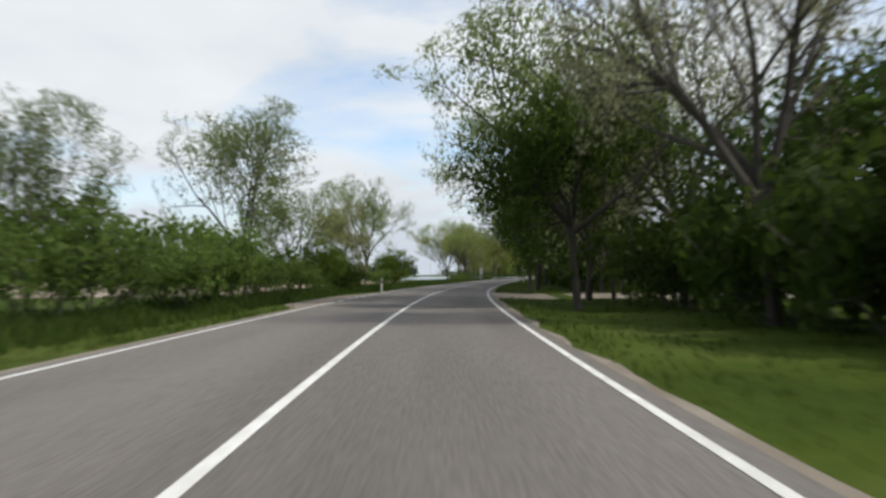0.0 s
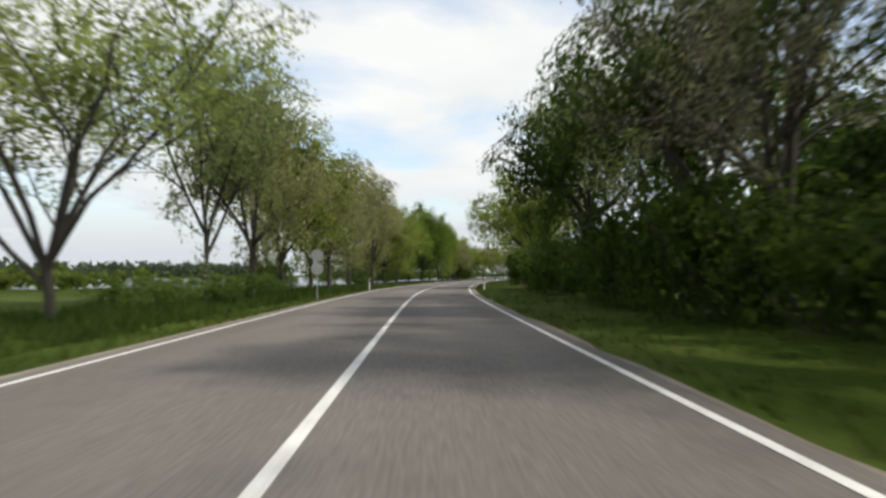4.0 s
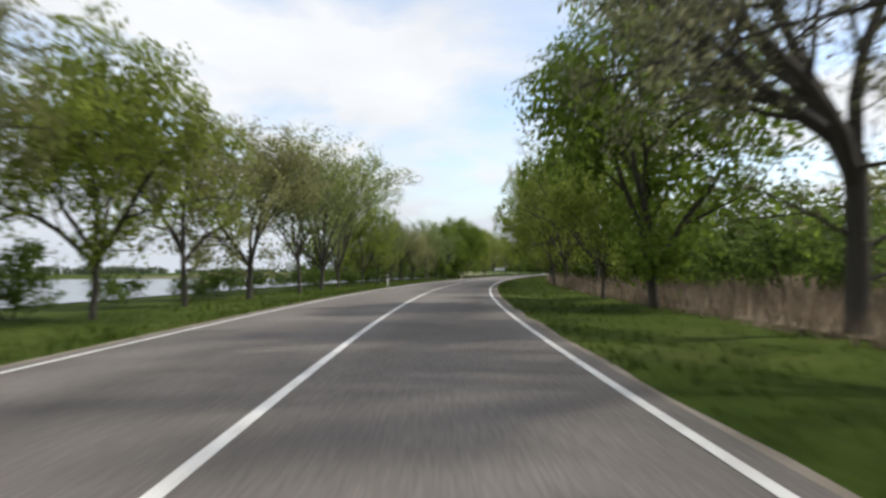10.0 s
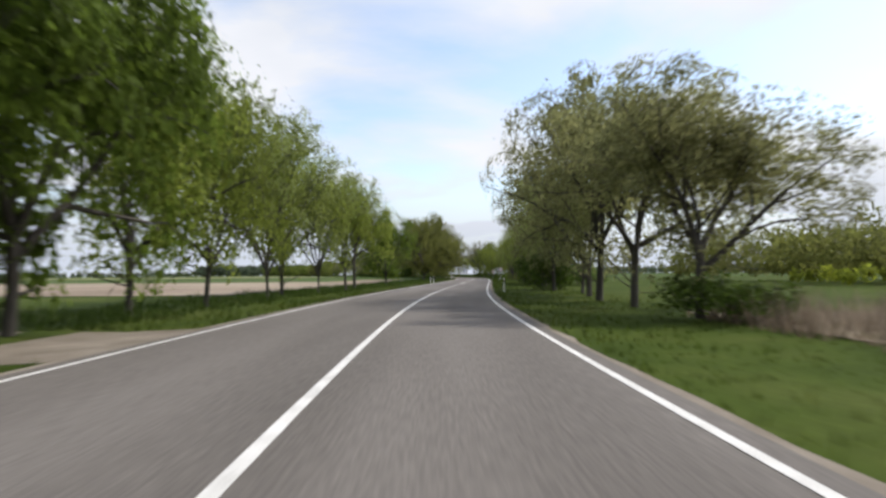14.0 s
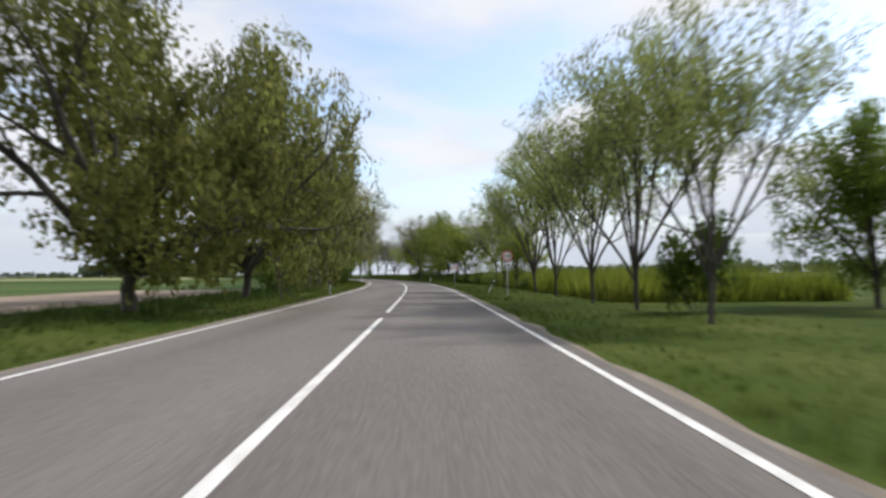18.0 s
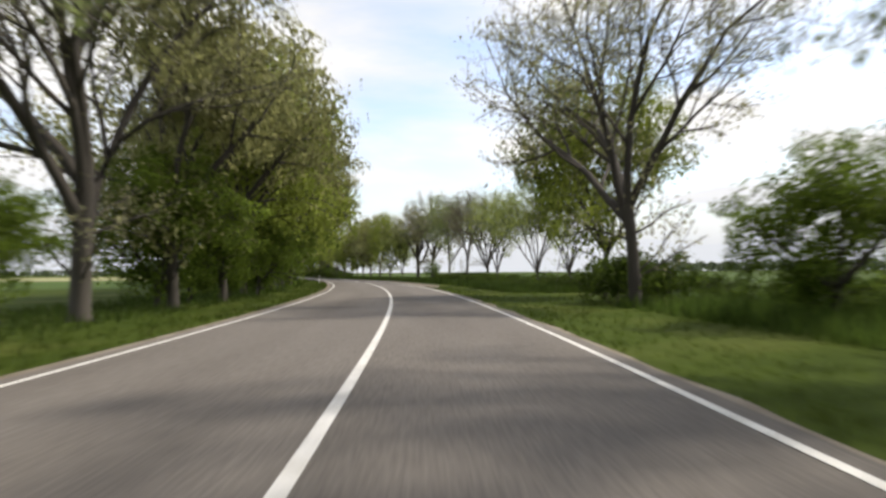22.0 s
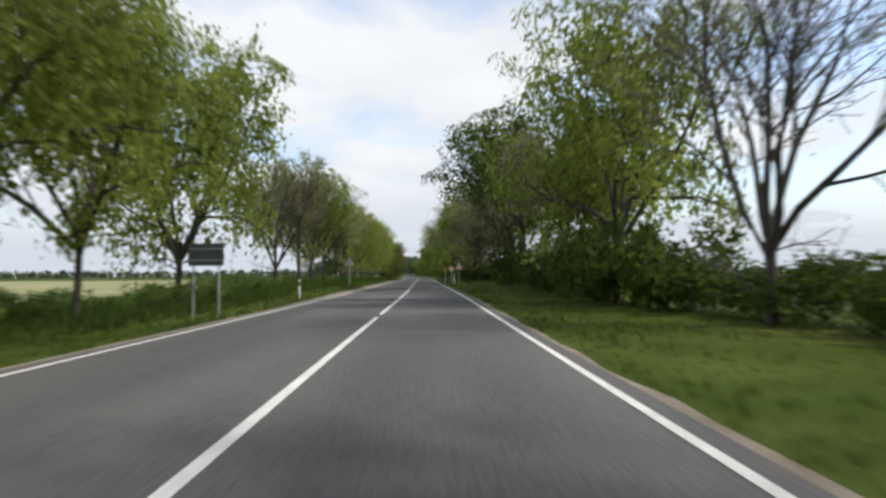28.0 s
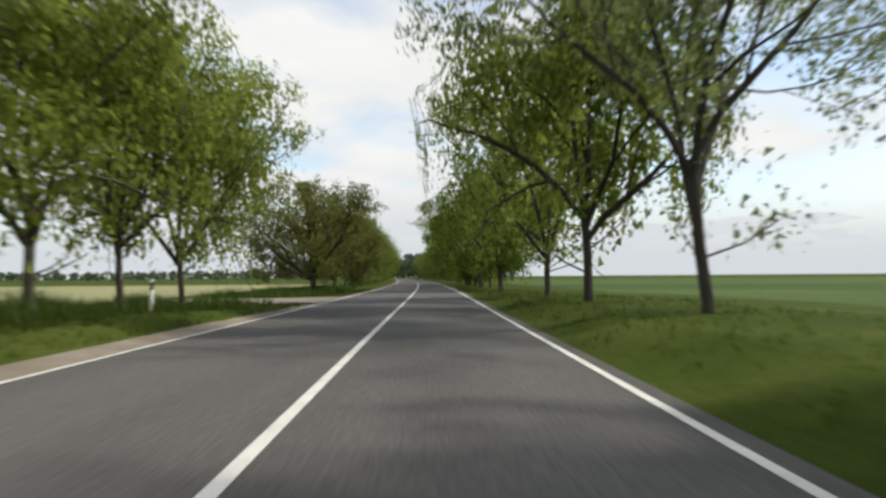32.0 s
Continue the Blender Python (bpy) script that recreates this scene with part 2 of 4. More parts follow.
BLACK = shader("black_plastic", [(0.02, 0.02, 0.022), (0.035, 0.035, 0.038)], 3, 8, 0.5, 0.05)
RED = shader("red_film", [(0.55, 0.03, 0.03), (0.66, 0.05, 0.045)], 3, 8, 0.4, 0.03)
AMBER = shader("amber_film", [(0.80, 0.36, 0.02), (0.88, 0.45, 0.03)], 3, 8, 0.4, 0.03)
SIGN_GREY = shader("grey_sheet", [(0.36, 0.37, 0.37), (0.46, 0.47, 0.47)], 2, 10, 0.55, 0.05)
ZINC = shader("zinc_pole", [(0.38, 0.39, 0.39), (0.5, 0.5, 0.5)], 3, 10, 0.45, 0.08, metal=0.6)
CONCRETE = shader("concrete", [(0.34, 0.33, 0.31), (0.44, 0.43, 0.4)], 1.5, 10, 0.9, 0.2)
WATER = bpy.data.materials.new("lake_water")
WATER.use_nodes = True
wb = WATER.node_tree.nodes["Principled BSDF"]
wb.inputs["Base Color"].default_value, wb.inputs["Roughness"].default_value = (0.05, 0.075, 0.08, 1), 0.12
wv = WATER.node_tree.nodes.new("ShaderNodeTexNoise")
wv.inputs["Scale"].default_value, wv.inputs["Detail"].default_value = 1.4, 4.0
wbump = WATER.node_tree.nodes.new("ShaderNodeBump")
wbump.inputs["Strength"].default_value, wbump.inputs["Distance"].default_value = 0.3, 0.05
WATER.node_tree.links.new(wv.outputs["Fac"], wbump.inputs["Height"])
WATER.node_tree.links.new(wbump.outputs[0], wb.inputs["Normal"])

# ---- the road's plan ----
GRID = np.arange(-160.0, 1300.0, 1.0)
_k = np.interp(GRID, -40 + 20.0 * np.arange(len(BENDS)), BENDS) * 1e-3
HEAD = np.concatenate([[0], np.cumsum((_k[1:] + _k[:-1]) / 2)])
HEAD -= np.interp(0, GRID, HEAD)
_m = (HEAD[1:] + HEAD[:-1]) / 2
CX, CY = np.concatenate([[0], np.cumsum(-np.sin(_m))]), np.concatenate([[0], np.cumsum(np.cos(_m))])
CX, CY = CX - np.interp(0, GRID, CX), CY - np.interp(0, GRID, CY)


def lay(n, s=0.0):
    """Height of the ground n metres beside the centre line, with the low grassy banks towards the end of the drive."""
    flat = np.interp(np.abs(n), [3.3, 3.9, 4.6, 6.2, 7.5, 12, 40], [-0.012, -0.03, -0.05, -0.12, -0.07, -0.10, -0.12])
    rise = np.where(np.asarray(n) > 0, np.interp(s, [762, 788, 850, 885], [0, 0.44, 0.44, 0]), np.interp(s, [755, 778, 846, 858], [0, 0.4, 0.4, 0]))
    return flat + rise * np.interp(np.abs(n), [4.0, 5.0, 10.5, 14], [0, 1, 1, 0])


def at(s, n, z=None):
    """World places of road places: s along the centre line, n to its right."""
    s, n = np.broadcast_arrays(np.asarray(s, float), np.asarray(n, float))
    h = np.interp(s, GRID, HEAD)
    x, y = np.interp(s, GRID, CX) + n * np.cos(h), np.interp(s, GRID, CY) + n * np.sin(h)
    return np.stack([x, y, lay(n, s) if z is None else np.broadcast_to(z, s.shape).astype(float)], -1)


def heading(s):
    return math.degrees(float(np.interp(s, GRID, HEAD)))


def mesh_of(name, verts, faces, material, smooth=False, uv=None):
    me = bpy.data.meshes.new(name)
    me.from_pydata(np.asarray(verts).tolist(), [], faces if isinstance(faces, list) else faces.tolist())
    if uv is not None:
        data = me.uv_layers.new(name="plan").data
        flat = np.asarray(uv)[[v for p in me.polygons for v in p.vertices]]
        data.foreach_set("uv", flat.astype(np.float32).ravel())
    if smooth:
        me.polygons.foreach_set("use_smooth", [True] * len(me.polygons))
    me.materials.append(material)
    return me


def ribbon(name, s0, s1, n_cols, material, z=None, step=2.0, label="", category="", taper=0.0, kind="structure", parent=None, wave=0.0):
    """A strip along the road between s0 and s1 with the given cross positions; taper narrows its outer side at both ends."""
    k = max(2, int((s1 - s0) / step) + 1)
    s = np.linspace(s0, s1, k)[:, None]
    n = np.broadcast_to(np.asarray(n_cols, float)[None], (k, len(n_cols))).copy()
    if taper:
        f = np.clip(np.minimum(s - s0, s1 - s) / taper, 0.02, 1)
        n = n[:, :1] + (n - n[:, :1]) * f
    if wave:
        j = np.array([noise.noise((v * 0.5, 3.3 + n_cols[-1], 0)) for v in s[:, 0]])
        n[:, -1] += wave * j
    ss = np.broadcast_to(s, n.shape)
    v = at(ss, n, None if z is None else lay(n, ss) * (0 if z == "road" else 1) + (0.0 if z == "road" else z))
    if z == "road":
        v[..., 2] = 0.035 - 0.01 * np.abs(n)
    c = n.shape[1]
    i = (np.arange(k - 1)[:, None] * c + np.arange(c - 1)[None]).ravel()
    up = [i, i + 1, i + c + 1, i + c] if n_cols[-1] > n_cols[0] else [i + 1, i, i + c, i + c + 1]
    ob = new(name, mesh_of(name, v.reshape(-1, 3), np.stack(up, 1), material, True, np.stack([n, ss], -1).reshape(-1, 2)))
    if parent:
        ob.parent = parent
        return ob
    return tagged(ob, label, category, kind=kind)


# ---- ground, road and fields ----
side = 4600.0
ground = new("ground", mesh_of("ground", [(-side, -side, -0.135), (side, -side, -0.135), (side, side, -0.135), (-side, side, -0.135)], [[0, 1, 2, 3]], GRASS))
tagged(ground, "flat green meadow reaching to the horizon", "ground", kind="structure")
ACROSS = [-4.0, -3.0, -1.8, -0.6, 0, 0.6, 1.8, 2.8, 3.7]
ribbon("road", 692, 1240, ACROSS, FRESH_ASPHALT, "road", label="darker newer asphalt country road with white lines", category="road")
ribbon("road", -150, 692, ACROSS, ASPHALT, "road", label="worn grey-brown asphalt country road with white lines", category="road")
ribbon("verge_left", -150, 1240, [-40, -20, -12, -9, -7.5, -6.2, -5.2, -4.5, -3.95], GRASS, label="grassy verge beside the road with weeds", category="verge")
ribbon("verge_right", -150, 1240, [3.65, 4.3, 5.2, 6.2, 7.5, 9, 12, 20, 40], GRASS, label="mown grassy verge beside the road", category="verge")
ribbon("shoulder_left", -150, 1240, [-4.3, -3.7], GRAVEL, 0.006, step=1.0, wave=0.0, label="narrow sandy shoulder along the asphalt edge", category="shoulder")
ribbon("shoulder_right", -150, 1240, [3.5, 3.86], GRAVEL, 0.006, step=1.0, wave=0.22, label="narrow sandy shoulder along the asphalt edge", category="shoulder")


def line(s0, s1, n, width=0.13, name="lane_line", dash=0.0, gap=0.0, label="worn white painted lane line"):
    """A painted line; with dash and gap it is one thing made of short strokes."""
    if not dash:
        ob = ribbon(name, s0, s1, [n - width / 2, n + width / 2], PAINT, "road", step=1.5, label=label, category="road marking")
        for v in ob.data.vertices:
            v.co.z += 0.006
        return
    root = tagged(new(name), label, "road marking", kind="structure")
    s = s0
    while s < s1:
        ob = ribbon("dash", s, min(s + dash, s1), [n - width / 2, n + width / 2], PAINT, "road", step=1.0, parent=root)
        for v in ob.data.vertices:
            v.co.z += 0.006
        s += dash + gap


# ---- trees and bushes ----
def tube(pts, radii, sides, verts, faces):
    pts = np.asarray(pts)
    d = np.gradient(pts, axis=0)
    d /= np.linalg.norm(d, axis=1, keepdims=True) + 1e-9
    ref = np.where(np.abs(d[:, 2:3]) > 0.9, np.array([[1.0, 0, 0]]), np.array([[0, 0, 1.0]]))
    u = np.cross(d, ref)
    u /= np.linalg.norm(u, axis=1, keepdims=True) + 1e-9
    w = np.cross(d, u)
    a = np.arange(sides) * 2 * math.pi / sides
    ring = pts[:, None] + np.asarray(radii)[:, None, None] * (np.cos(a)[None, :, None] * u[:, None] + np.sin(a)[None, :, None] * w[:, None])
    base, k = sum(len(v) for v in verts), len(pts)
    verts.append(ring.reshape(-1, 3))
    i = np.arange(k - 1)[:, None] * sides
    j, j2 = np.arange(sides)[None], (np.arange(sides)[None] + 1) % sides
    faces.append((base + np.stack([i + j, i + j2, i + sides + j2, i + sides + j], -1)).reshape(-1, 4))


def grow(rng, p, d, length, radius, level, spec, out, tips):
    seg = 4 if level >= 3 else 3 if level == 2 else 2
    pts, dirs = [p], [d]
    for _ in range(seg):
        d = d + rng.normal(0, spec["bend"], 3) + np.array([0, 0, spec["up"]])
        d = d / np.linalg.norm(d)
        p = p + d * length / seg
        pts.append(p)
        dirs.append(d)
    end = 0.55 if level else 0.3
    radii = radius * np.linspace(1, end, seg + 1)
    out.append((pts, radii, level))
    if level == 0:
        tips.extend(pts[1:])
        return
    if level == 1:
        tips.append(pts[-1])
    turn = rng.uniform(0, 6.28)
    kids = spec["kids"]
    for j in range(kids + 1):
        f = 1.0 if j == kids else 0.3 + 0.65 * (j + rng.uniform(0.2, 0.8)) / kids
        g = f * seg
        i = min(int(g), seg - 1)
        pos = pts[i] + (pts[i + 1] - pts[i]) * (g - i)
        base = dirs[min(i + 1, seg)]
        side = np.cross(base, [0.3, 0.2, 0.93])
        side /= np.linalg.norm(side) + 1e-9
        other = np.cross(base, side)
        turn += 2.4
        ang = radians(spec["splay"] * rng.uniform(0.7, 1.25)) * (0.35 if j == kids else 1)
        cd = base * math.cos(ang) + (side * math.cos(turn) + other * math.sin(turn)) * math.sin(ang)
        grow(rng, pos, cd / np.linalg.norm(cd), length * spec["ratio"] * rng.uniform(0.75, 1.15), np.interp(f, [0, 1], [radius, radius * end]) * (0.8 if j == kids else 0.6), level - 1, spec, out, tips)


def tree_meshes(kind, seed):
    """Wood and leaves of one tree of a kind, standing in a box one metre wide and high."""
    spec = dict(KINDS[kind])
    rng = np.random.default_rng(seed)
    out, tips = [], []
    stems = spec["stems"]
    fork = spec["fork"]
    if fork:
        lean = np.array([rng.normal(0, 0.04), rng.normal(0, 0.04), 1.0])
        pts = [np.array([0, 0, -0.15]) + lean * fork * f + np.array([rng.normal(0, 0.03), rng.normal(0, 0.03), 0]) * (f > 0) for f in (0, 0.12, 0.5, 1.0)]
        out.append((pts, np.array([1.45, 1.1, 0.95, 0.9]) * spec["girth"], 9))
        root = pts[-1]
    else:
        root = np.array([0, 0, -0.1])
    for i in range(stems):
        a = 6.283 * (i + rng.uniform(-0.25, 0.25)) / stems
        tilt = radians(spec["spread"] * rng.uniform(0.55, 1.2)) * (0.25 if i == 0 and stems > 2 and fork else 1)
        d = np.array([math.cos(a) * math.sin(tilt), math.sin(a) * math.sin(tilt), math.cos(tilt)])
        start = root - np.array([0, 0, rng.uniform(0, 0.35) * fork]) + (0 if fork else 1) * np.array([math.cos(a), math.sin(a), 0]) * rng.uniform(0.05, 0.35)
        grow(rng, start, d, spec["limb"] * rng.uniform(0.8, 1.15), spec["girth"] * (0.68 if fork else 0.5), spec["levels"], spec, out, tips)
    for i in range(spec.get("skirt", 0)):
        a, z = rng.uniform(0, 6.28), rng.uniform(0.25, 0.95) * max(fork, 1.2)
        d = np.array([math.cos(a), math.sin(a), rng.uniform(0.1, 0.5)])
        grow(rng, np.array([0, 0, z]), d / np.linalg.norm(d), spec["limb"] * 0.38, spec["girth"] * 0.2, 1, spec, out, tips)
    ends = [(np.array(p[:-1]), np.array(p[1:])) for p, _, level in out if level <= 1 for _ in range(2 if level == 0 else 1)]
    seg_a, seg_b = np.concatenate([e[0] for e in ends]), np.concatenate([e[1] for e in ends])
    verts, faces = [], []
    for pts, radii, level in out:
        if level == 0 and spec.get("twigs", 1.0) < 1 and rng.random() > spec["twigs"]:
            continue
        tube(pts, np.maximum(radii, 0.011), 8 if level == 9 else 5 if level >= 3 else 3, verts, faces)
    wood = np.concatenate(verts)
    quads = np.concatenate(faces)
    count, size = spec["leaves"], spec["size"]
    which = rng.integers(0, len(seg_a), count)
    pick = seg_a[which] + (seg_b - seg_a)[which] * rng.uniform(0.1, 1.05, (count, 1))
    inner = rng.random(count) < spec.get("full", 0.36)
    pick = np.where(inner[:, None], seg_a[which] + (seg_b - seg_a)[which] * rng.uniform(0.0, 0.8, (count, 1)), pick)
    c = pick + np.clip(rng.normal(0, 1, (count, 3)), -1.35, 1.35) * np.where(inner, 0.7, 1.0)[:, None] * spec["cloud"] * np.array([1, 1, 0.8])
    heart = np.array([0, 0, np.quantile(pick[:, 2], 0.42)])
    deep = rng.random(count) < spec.get("fill", 0.3)
    c = np.where(deep[:, None], heart + (c - heart) * rng.uniform(0.35, 1.0, (count, 1)), c)
    above = c[:, 2] > spec.get("low", 0.3) * rng.uniform(0.45, 1.25, count)
    c, inner = c[above], inner[above]
    k = len(c)
    u = rng.normal(0, 1, (k, 3))
    u /= np.linalg.norm(u, axis=1, keepdims=True)
    w = np.cross(u, rng.normal(0, 1, (k, 3)))
    w /= np.linalg.norm(w, axis=1, keepdims=True)
    big = size * rng.uniform(0.55, 1.3, (k, 1)) * np.where(inner, 1.3, 1.0)[:, None]
    broad = np.where(inner, 0.72, 0.56)[:, None]
    leaves = np.stack([c - u * big, c + w * big * broad + u * big * 0.4, c - w * big * broad + u * big * 0.75], 1).reshape(-1, 3)
    lf = np.arange(k * 3).reshape(-1, 3)
    high = np.quantile(c[:, 2], 0.985)
    wide, mid = np.quantile(np.hypot(c[:, 0], c[:, 1]), 0.88), heart[2]
    tall = np.quantile(c[:, 2], 0.95) - mid

    def shape(v):
        """Draw stray limbs in to a rounded outline, broaden the crown towards its top and round that top off."""
        up = np.maximum(v[:, 2] - mid, 0) / tall
        down = np.clip(mid - v[:, 2], 0, mid) / mid
        turn = np.arctan2(v[:, 1], v[:, 0])
        bulge = 1 + 0.11 * np.sin(3 * turn + 5 * up + seed) + 0.08 * np.sin(5 * turn - 7 * up + 2 * seed)
        q = np.sqrt((np.hypot(v[:, 0], v[:, 1]) / wide) ** 2 + up ** 2 + (0.9 * down) ** 2) / bulge + 1e-6
        pull = np.where(q > 0.7, 0.7 + 0.5 * np.tanh((q - 0.7) / 0.5), q) / q
        v = np.stack([v[:, 0] * pull, v[:, 1] * pull, np.where(v[:, 2] > mid, mid + (v[:, 2] - mid) * pull, v[:, 2])], -1)
        z = np.clip(v[:, 2] / high, 0, 1.2)
        f = 1 - spec["dome"] * 0.5 + spec["dome"] * z
        r = np.hypot(v[:, 0], v[:, 1]) * f / reach
        drop = 0.16 * np.clip(r, 0, 1.2) ** 2 * np.clip(z - 0.45, 0, 1)
        return np.stack([v[:, 0] * f, v[:, 1] * f, np.where(z > 1, 1 + (z - 1) * 0.6, v[:, 2] / high) - drop], -1)
    reach = 1.0
    reach = np.quantile(np.hypot(*shape(c)[:, :2].T), 0.94)
    slim = np.array([0.5 / reach, 0.5 / reach, 1])
    return (mesh_of("trunk", shape(wood) * slim, quads, BARK, True), mesh_of("crown", shape(leaves) * slim, lf, LEAVES[kind]))


KINDS = {
    "ash": dict(fork=2.2, stems=5, spread=40, limb=3.2, girth=0.105, levels=3, kids=3, ratio=0.68, splay=40, up=0.05, bend=0.11, leaves=13700, size=0.064, cloud=0.20, low=1.0, twigs=0.25, skirt=2, dome=0.35, full=0.26),
    "spring": dict(fork=1.9, stems=5, spread=48, limb=3.0, girth=0.13, levels=3, kids=3, ratio=0.68, splay=42, up=0.03, bend=0.12, leaves=17600, size=0.068, cloud=0.22, low=1.4, twigs=0.22, skirt=5, dome=0.15),
    "leafy": dict(fork=1.5, stems=6, spread=50, limb=2.9, girth=0.105, levels=3, kids=3, ratio=0.68, splay=44, up=0.03, bend=0.13, leaves=17800, size=0.078, cloud=0.25, low=1.3, skirt=5, twigs=0.2, dome=0.15),
    "green": dict(fork=1.3, stems=5, spread=52, limb=2.8, girth=0.125, levels=3, kids=3, ratio=0.66, splay=46, up=0.02, bend=0.13, leaves=17600, size=0.084, cloud=0.30, low=0.4, skirt=9, twigs=0.1, dome=0.15),
    "dark": dict(fork=2.6, stems=5, spread=54, limb=3.0, girth=0.15, levels=3, kids=3, ratio=0.68, splay=46, up=0.02, bend=0.13, leaves=17600, size=0.084, cloud=0.30, low=1.4, skirt=4, twigs=0.12, dome=0.15),
    "bare": dict(fork=2.4, stems=5, spread=40, limb=3.6, girth=0.18, levels=3, kids=4, ratio=0.66, splay=40, up=0.05, bend=0.14, leaves=17000, size=0.050, cloud=0.17, low=1.0, skirt=5, twigs=0.85, dome=0.3, fill=0.1, full=0.16),
    "stark": dict(fork=1.7, stems=6, spread=36, limb=3.7, girth=0.135, levels=3, kids=4, ratio=0.66, splay=38, up=0.06, bend=0.13, leaves=5200, size=0.046, cloud=0.15, low=1.0, skirt=4, twigs=0.9, dome=0.35, fill=0.04, full=0.10),
    "vase": dict(fork=1.4, stems=7, spread=32, limb=3.8, girth=0.092, levels=3, kids=3, ratio=0.62, splay=32, up=0.08, bend=0.08, leaves=15000, size=0.058, cloud=0.20, low=1.8, twigs=0.35, dome=0.5, full=0.26),
    "round": dict(fork=0.9, stems=8, spread=66, limb=2.6, girth=0.14, levels=3, kids=3, ratio=0.66, splay=36, up=0.04, bend=0.09, leaves=25600, size=0.066, cloud=0.20, low=0.3, skirt=8, twigs=0.45, dome=0.1),
    "copse": dict(fork=1.2, stems=5, spread=50, limb=2.8, girth=0.12, levels=2, kids=4, ratio=0.8, splay=50, up=0.02, bend=0.13, leaves=3700, size=0.150, cloud=0.42, low=0.3, skirt=9, twigs=0.3, dome=0.2, full=0.2),
    "thicket": dict(fork=1.4, stems=5, spread=50, limb=2.8, girth=0.13, levels=2, kids=4, ratio=0.8, splay=50, up=0.02, bend=0.13, leaves=4200, size=0.150, cloud=0.42, low=0.3, skirt=9, twigs=0.3, dome=0.2, full=0.2),
    "shrub": dict(fork=0.0, stems=6, spread=40, limb=1.3, girth=0.04, levels=2, kids=3, ratio=0.62, splay=42, up=0.06, bend=0.14, leaves=1600, size=0.079, cloud=0.15, low=0.1, twigs=0.0, dome=0.3, full=0.25),
    "bush": dict(fork=0.0, stems=8, spread=58, limb=1.4, girth=0.04, levels=2, kids=3, ratio=0.62, splay=46, up=0.05, bend=0.14, leaves=1900, size=0.099, cloud=0.20, low=0.05, twigs=0.0, dome=0.2, full=0.25),
}
WORDS = {
    "ash": ("ash_tree", "tall roadside tree with sparse grey-green spring leaves", "tree"),
    "spring": ("budding_tree", "roadside tree with brownish budding spring leaves", "tree"),
    "leafy": ("leafy_tree", "roadside tree with olive-green young leaves on forked limbs", "tree"),
    "green": ("green_tree", "dense fresh-green tree with low leafy branches", "tree"),
    "dark": ("shady_tree", "dense deep-green tree over the grassy verge, darkened for shade", "tree"),
    "bare": ("bare_tree", "old roadside tree with nearly bare forked grey limbs", "tree"),
    "stark": ("leafless_tree", "roadside tree with bare grey limbs and fine twigs", "tree"),
    "vase": ("fan_tree", "fan-shaped tree with many upright stems and pale leaves", "tree"),
    "round": ("round_tree", "broad round tree with fine brown-green twigs to the ground", "tree"),
    "copse": ("copse_tree", "olive-green tree in the thicket behind the roadside row", "tree"),
    "thicket": ("thicket_tree", "deep-green tree in the thicket behind the verge, darkened for shade", "tree"),
    "shrub": ("shrub", "light green wild shrub on the grassy verge", "shrub"),
    "bush": ("bush", "dense dark green bush under the roadside trees", "bush"),
}
MODELS = {}
FULL = {"leafy": 0.76, "spring": 0.76, "green": 0.78, "dark": 0.8, "ash": 0.74, "vase": 0.72, "bare": 0.78, "stark": 0.74}      # least width of a crown to its height


def plant(kind, s, n, h, w, tint=None):
    """One tree or bush of a kind at the road place (s, n), h metres high with a crown w metres wide."""
    i = round(s * 10 + n * 3) + 100
    variant = i % (4 if kind in ("leafy", "spring", "bare") else 3)
    where = Vector(at(s, n))
    w = max(w, h * FULL.get(kind, 0.0))
    m = Matrix.LocRotScale(where, Euler((0, 0, i * 2.39996)), (w, w, h))
    key = (kind, variant)
    if key in MODELS:
        model = MODELS[key]
        return copy_thing(model, m @ Matrix.Diagonal((*[1 / v for v in model.scale], 1)))
    name, label, category = WORDS[kind]
    root = tagged(new(name), label, category, group="bushes along the road" if kind in ("shrub", "bush") else "trees along the road")
    wood, crown = tree_meshes(kind, 31 * variant + 7 * len(kind) + ord(kind[0]))
    new("stem" if kind in ("shrub", "bush") else "trunk", wood).parent = root
    new("foliage" if kind in ("shrub", "bush") else "crown", crown).parent = root
    MODELS[key] = root
    root.matrix_basis = m
    return root


def hedge(kind, s0, s1, n, h, w, step=2.6, jitter=0.8):
    rng = np.random.default_rng(int(abs(s0) * 10 + abs(n) * 7))
    for s in np.arange(s0, s1 + 0.1, step):
        k = rng.uniform(0.72, 1.2)
        plant(kind, s + rng.uniform(-0.7, 0.7), n + rng.uniform(-jitter, jitter), h * k, w * k)


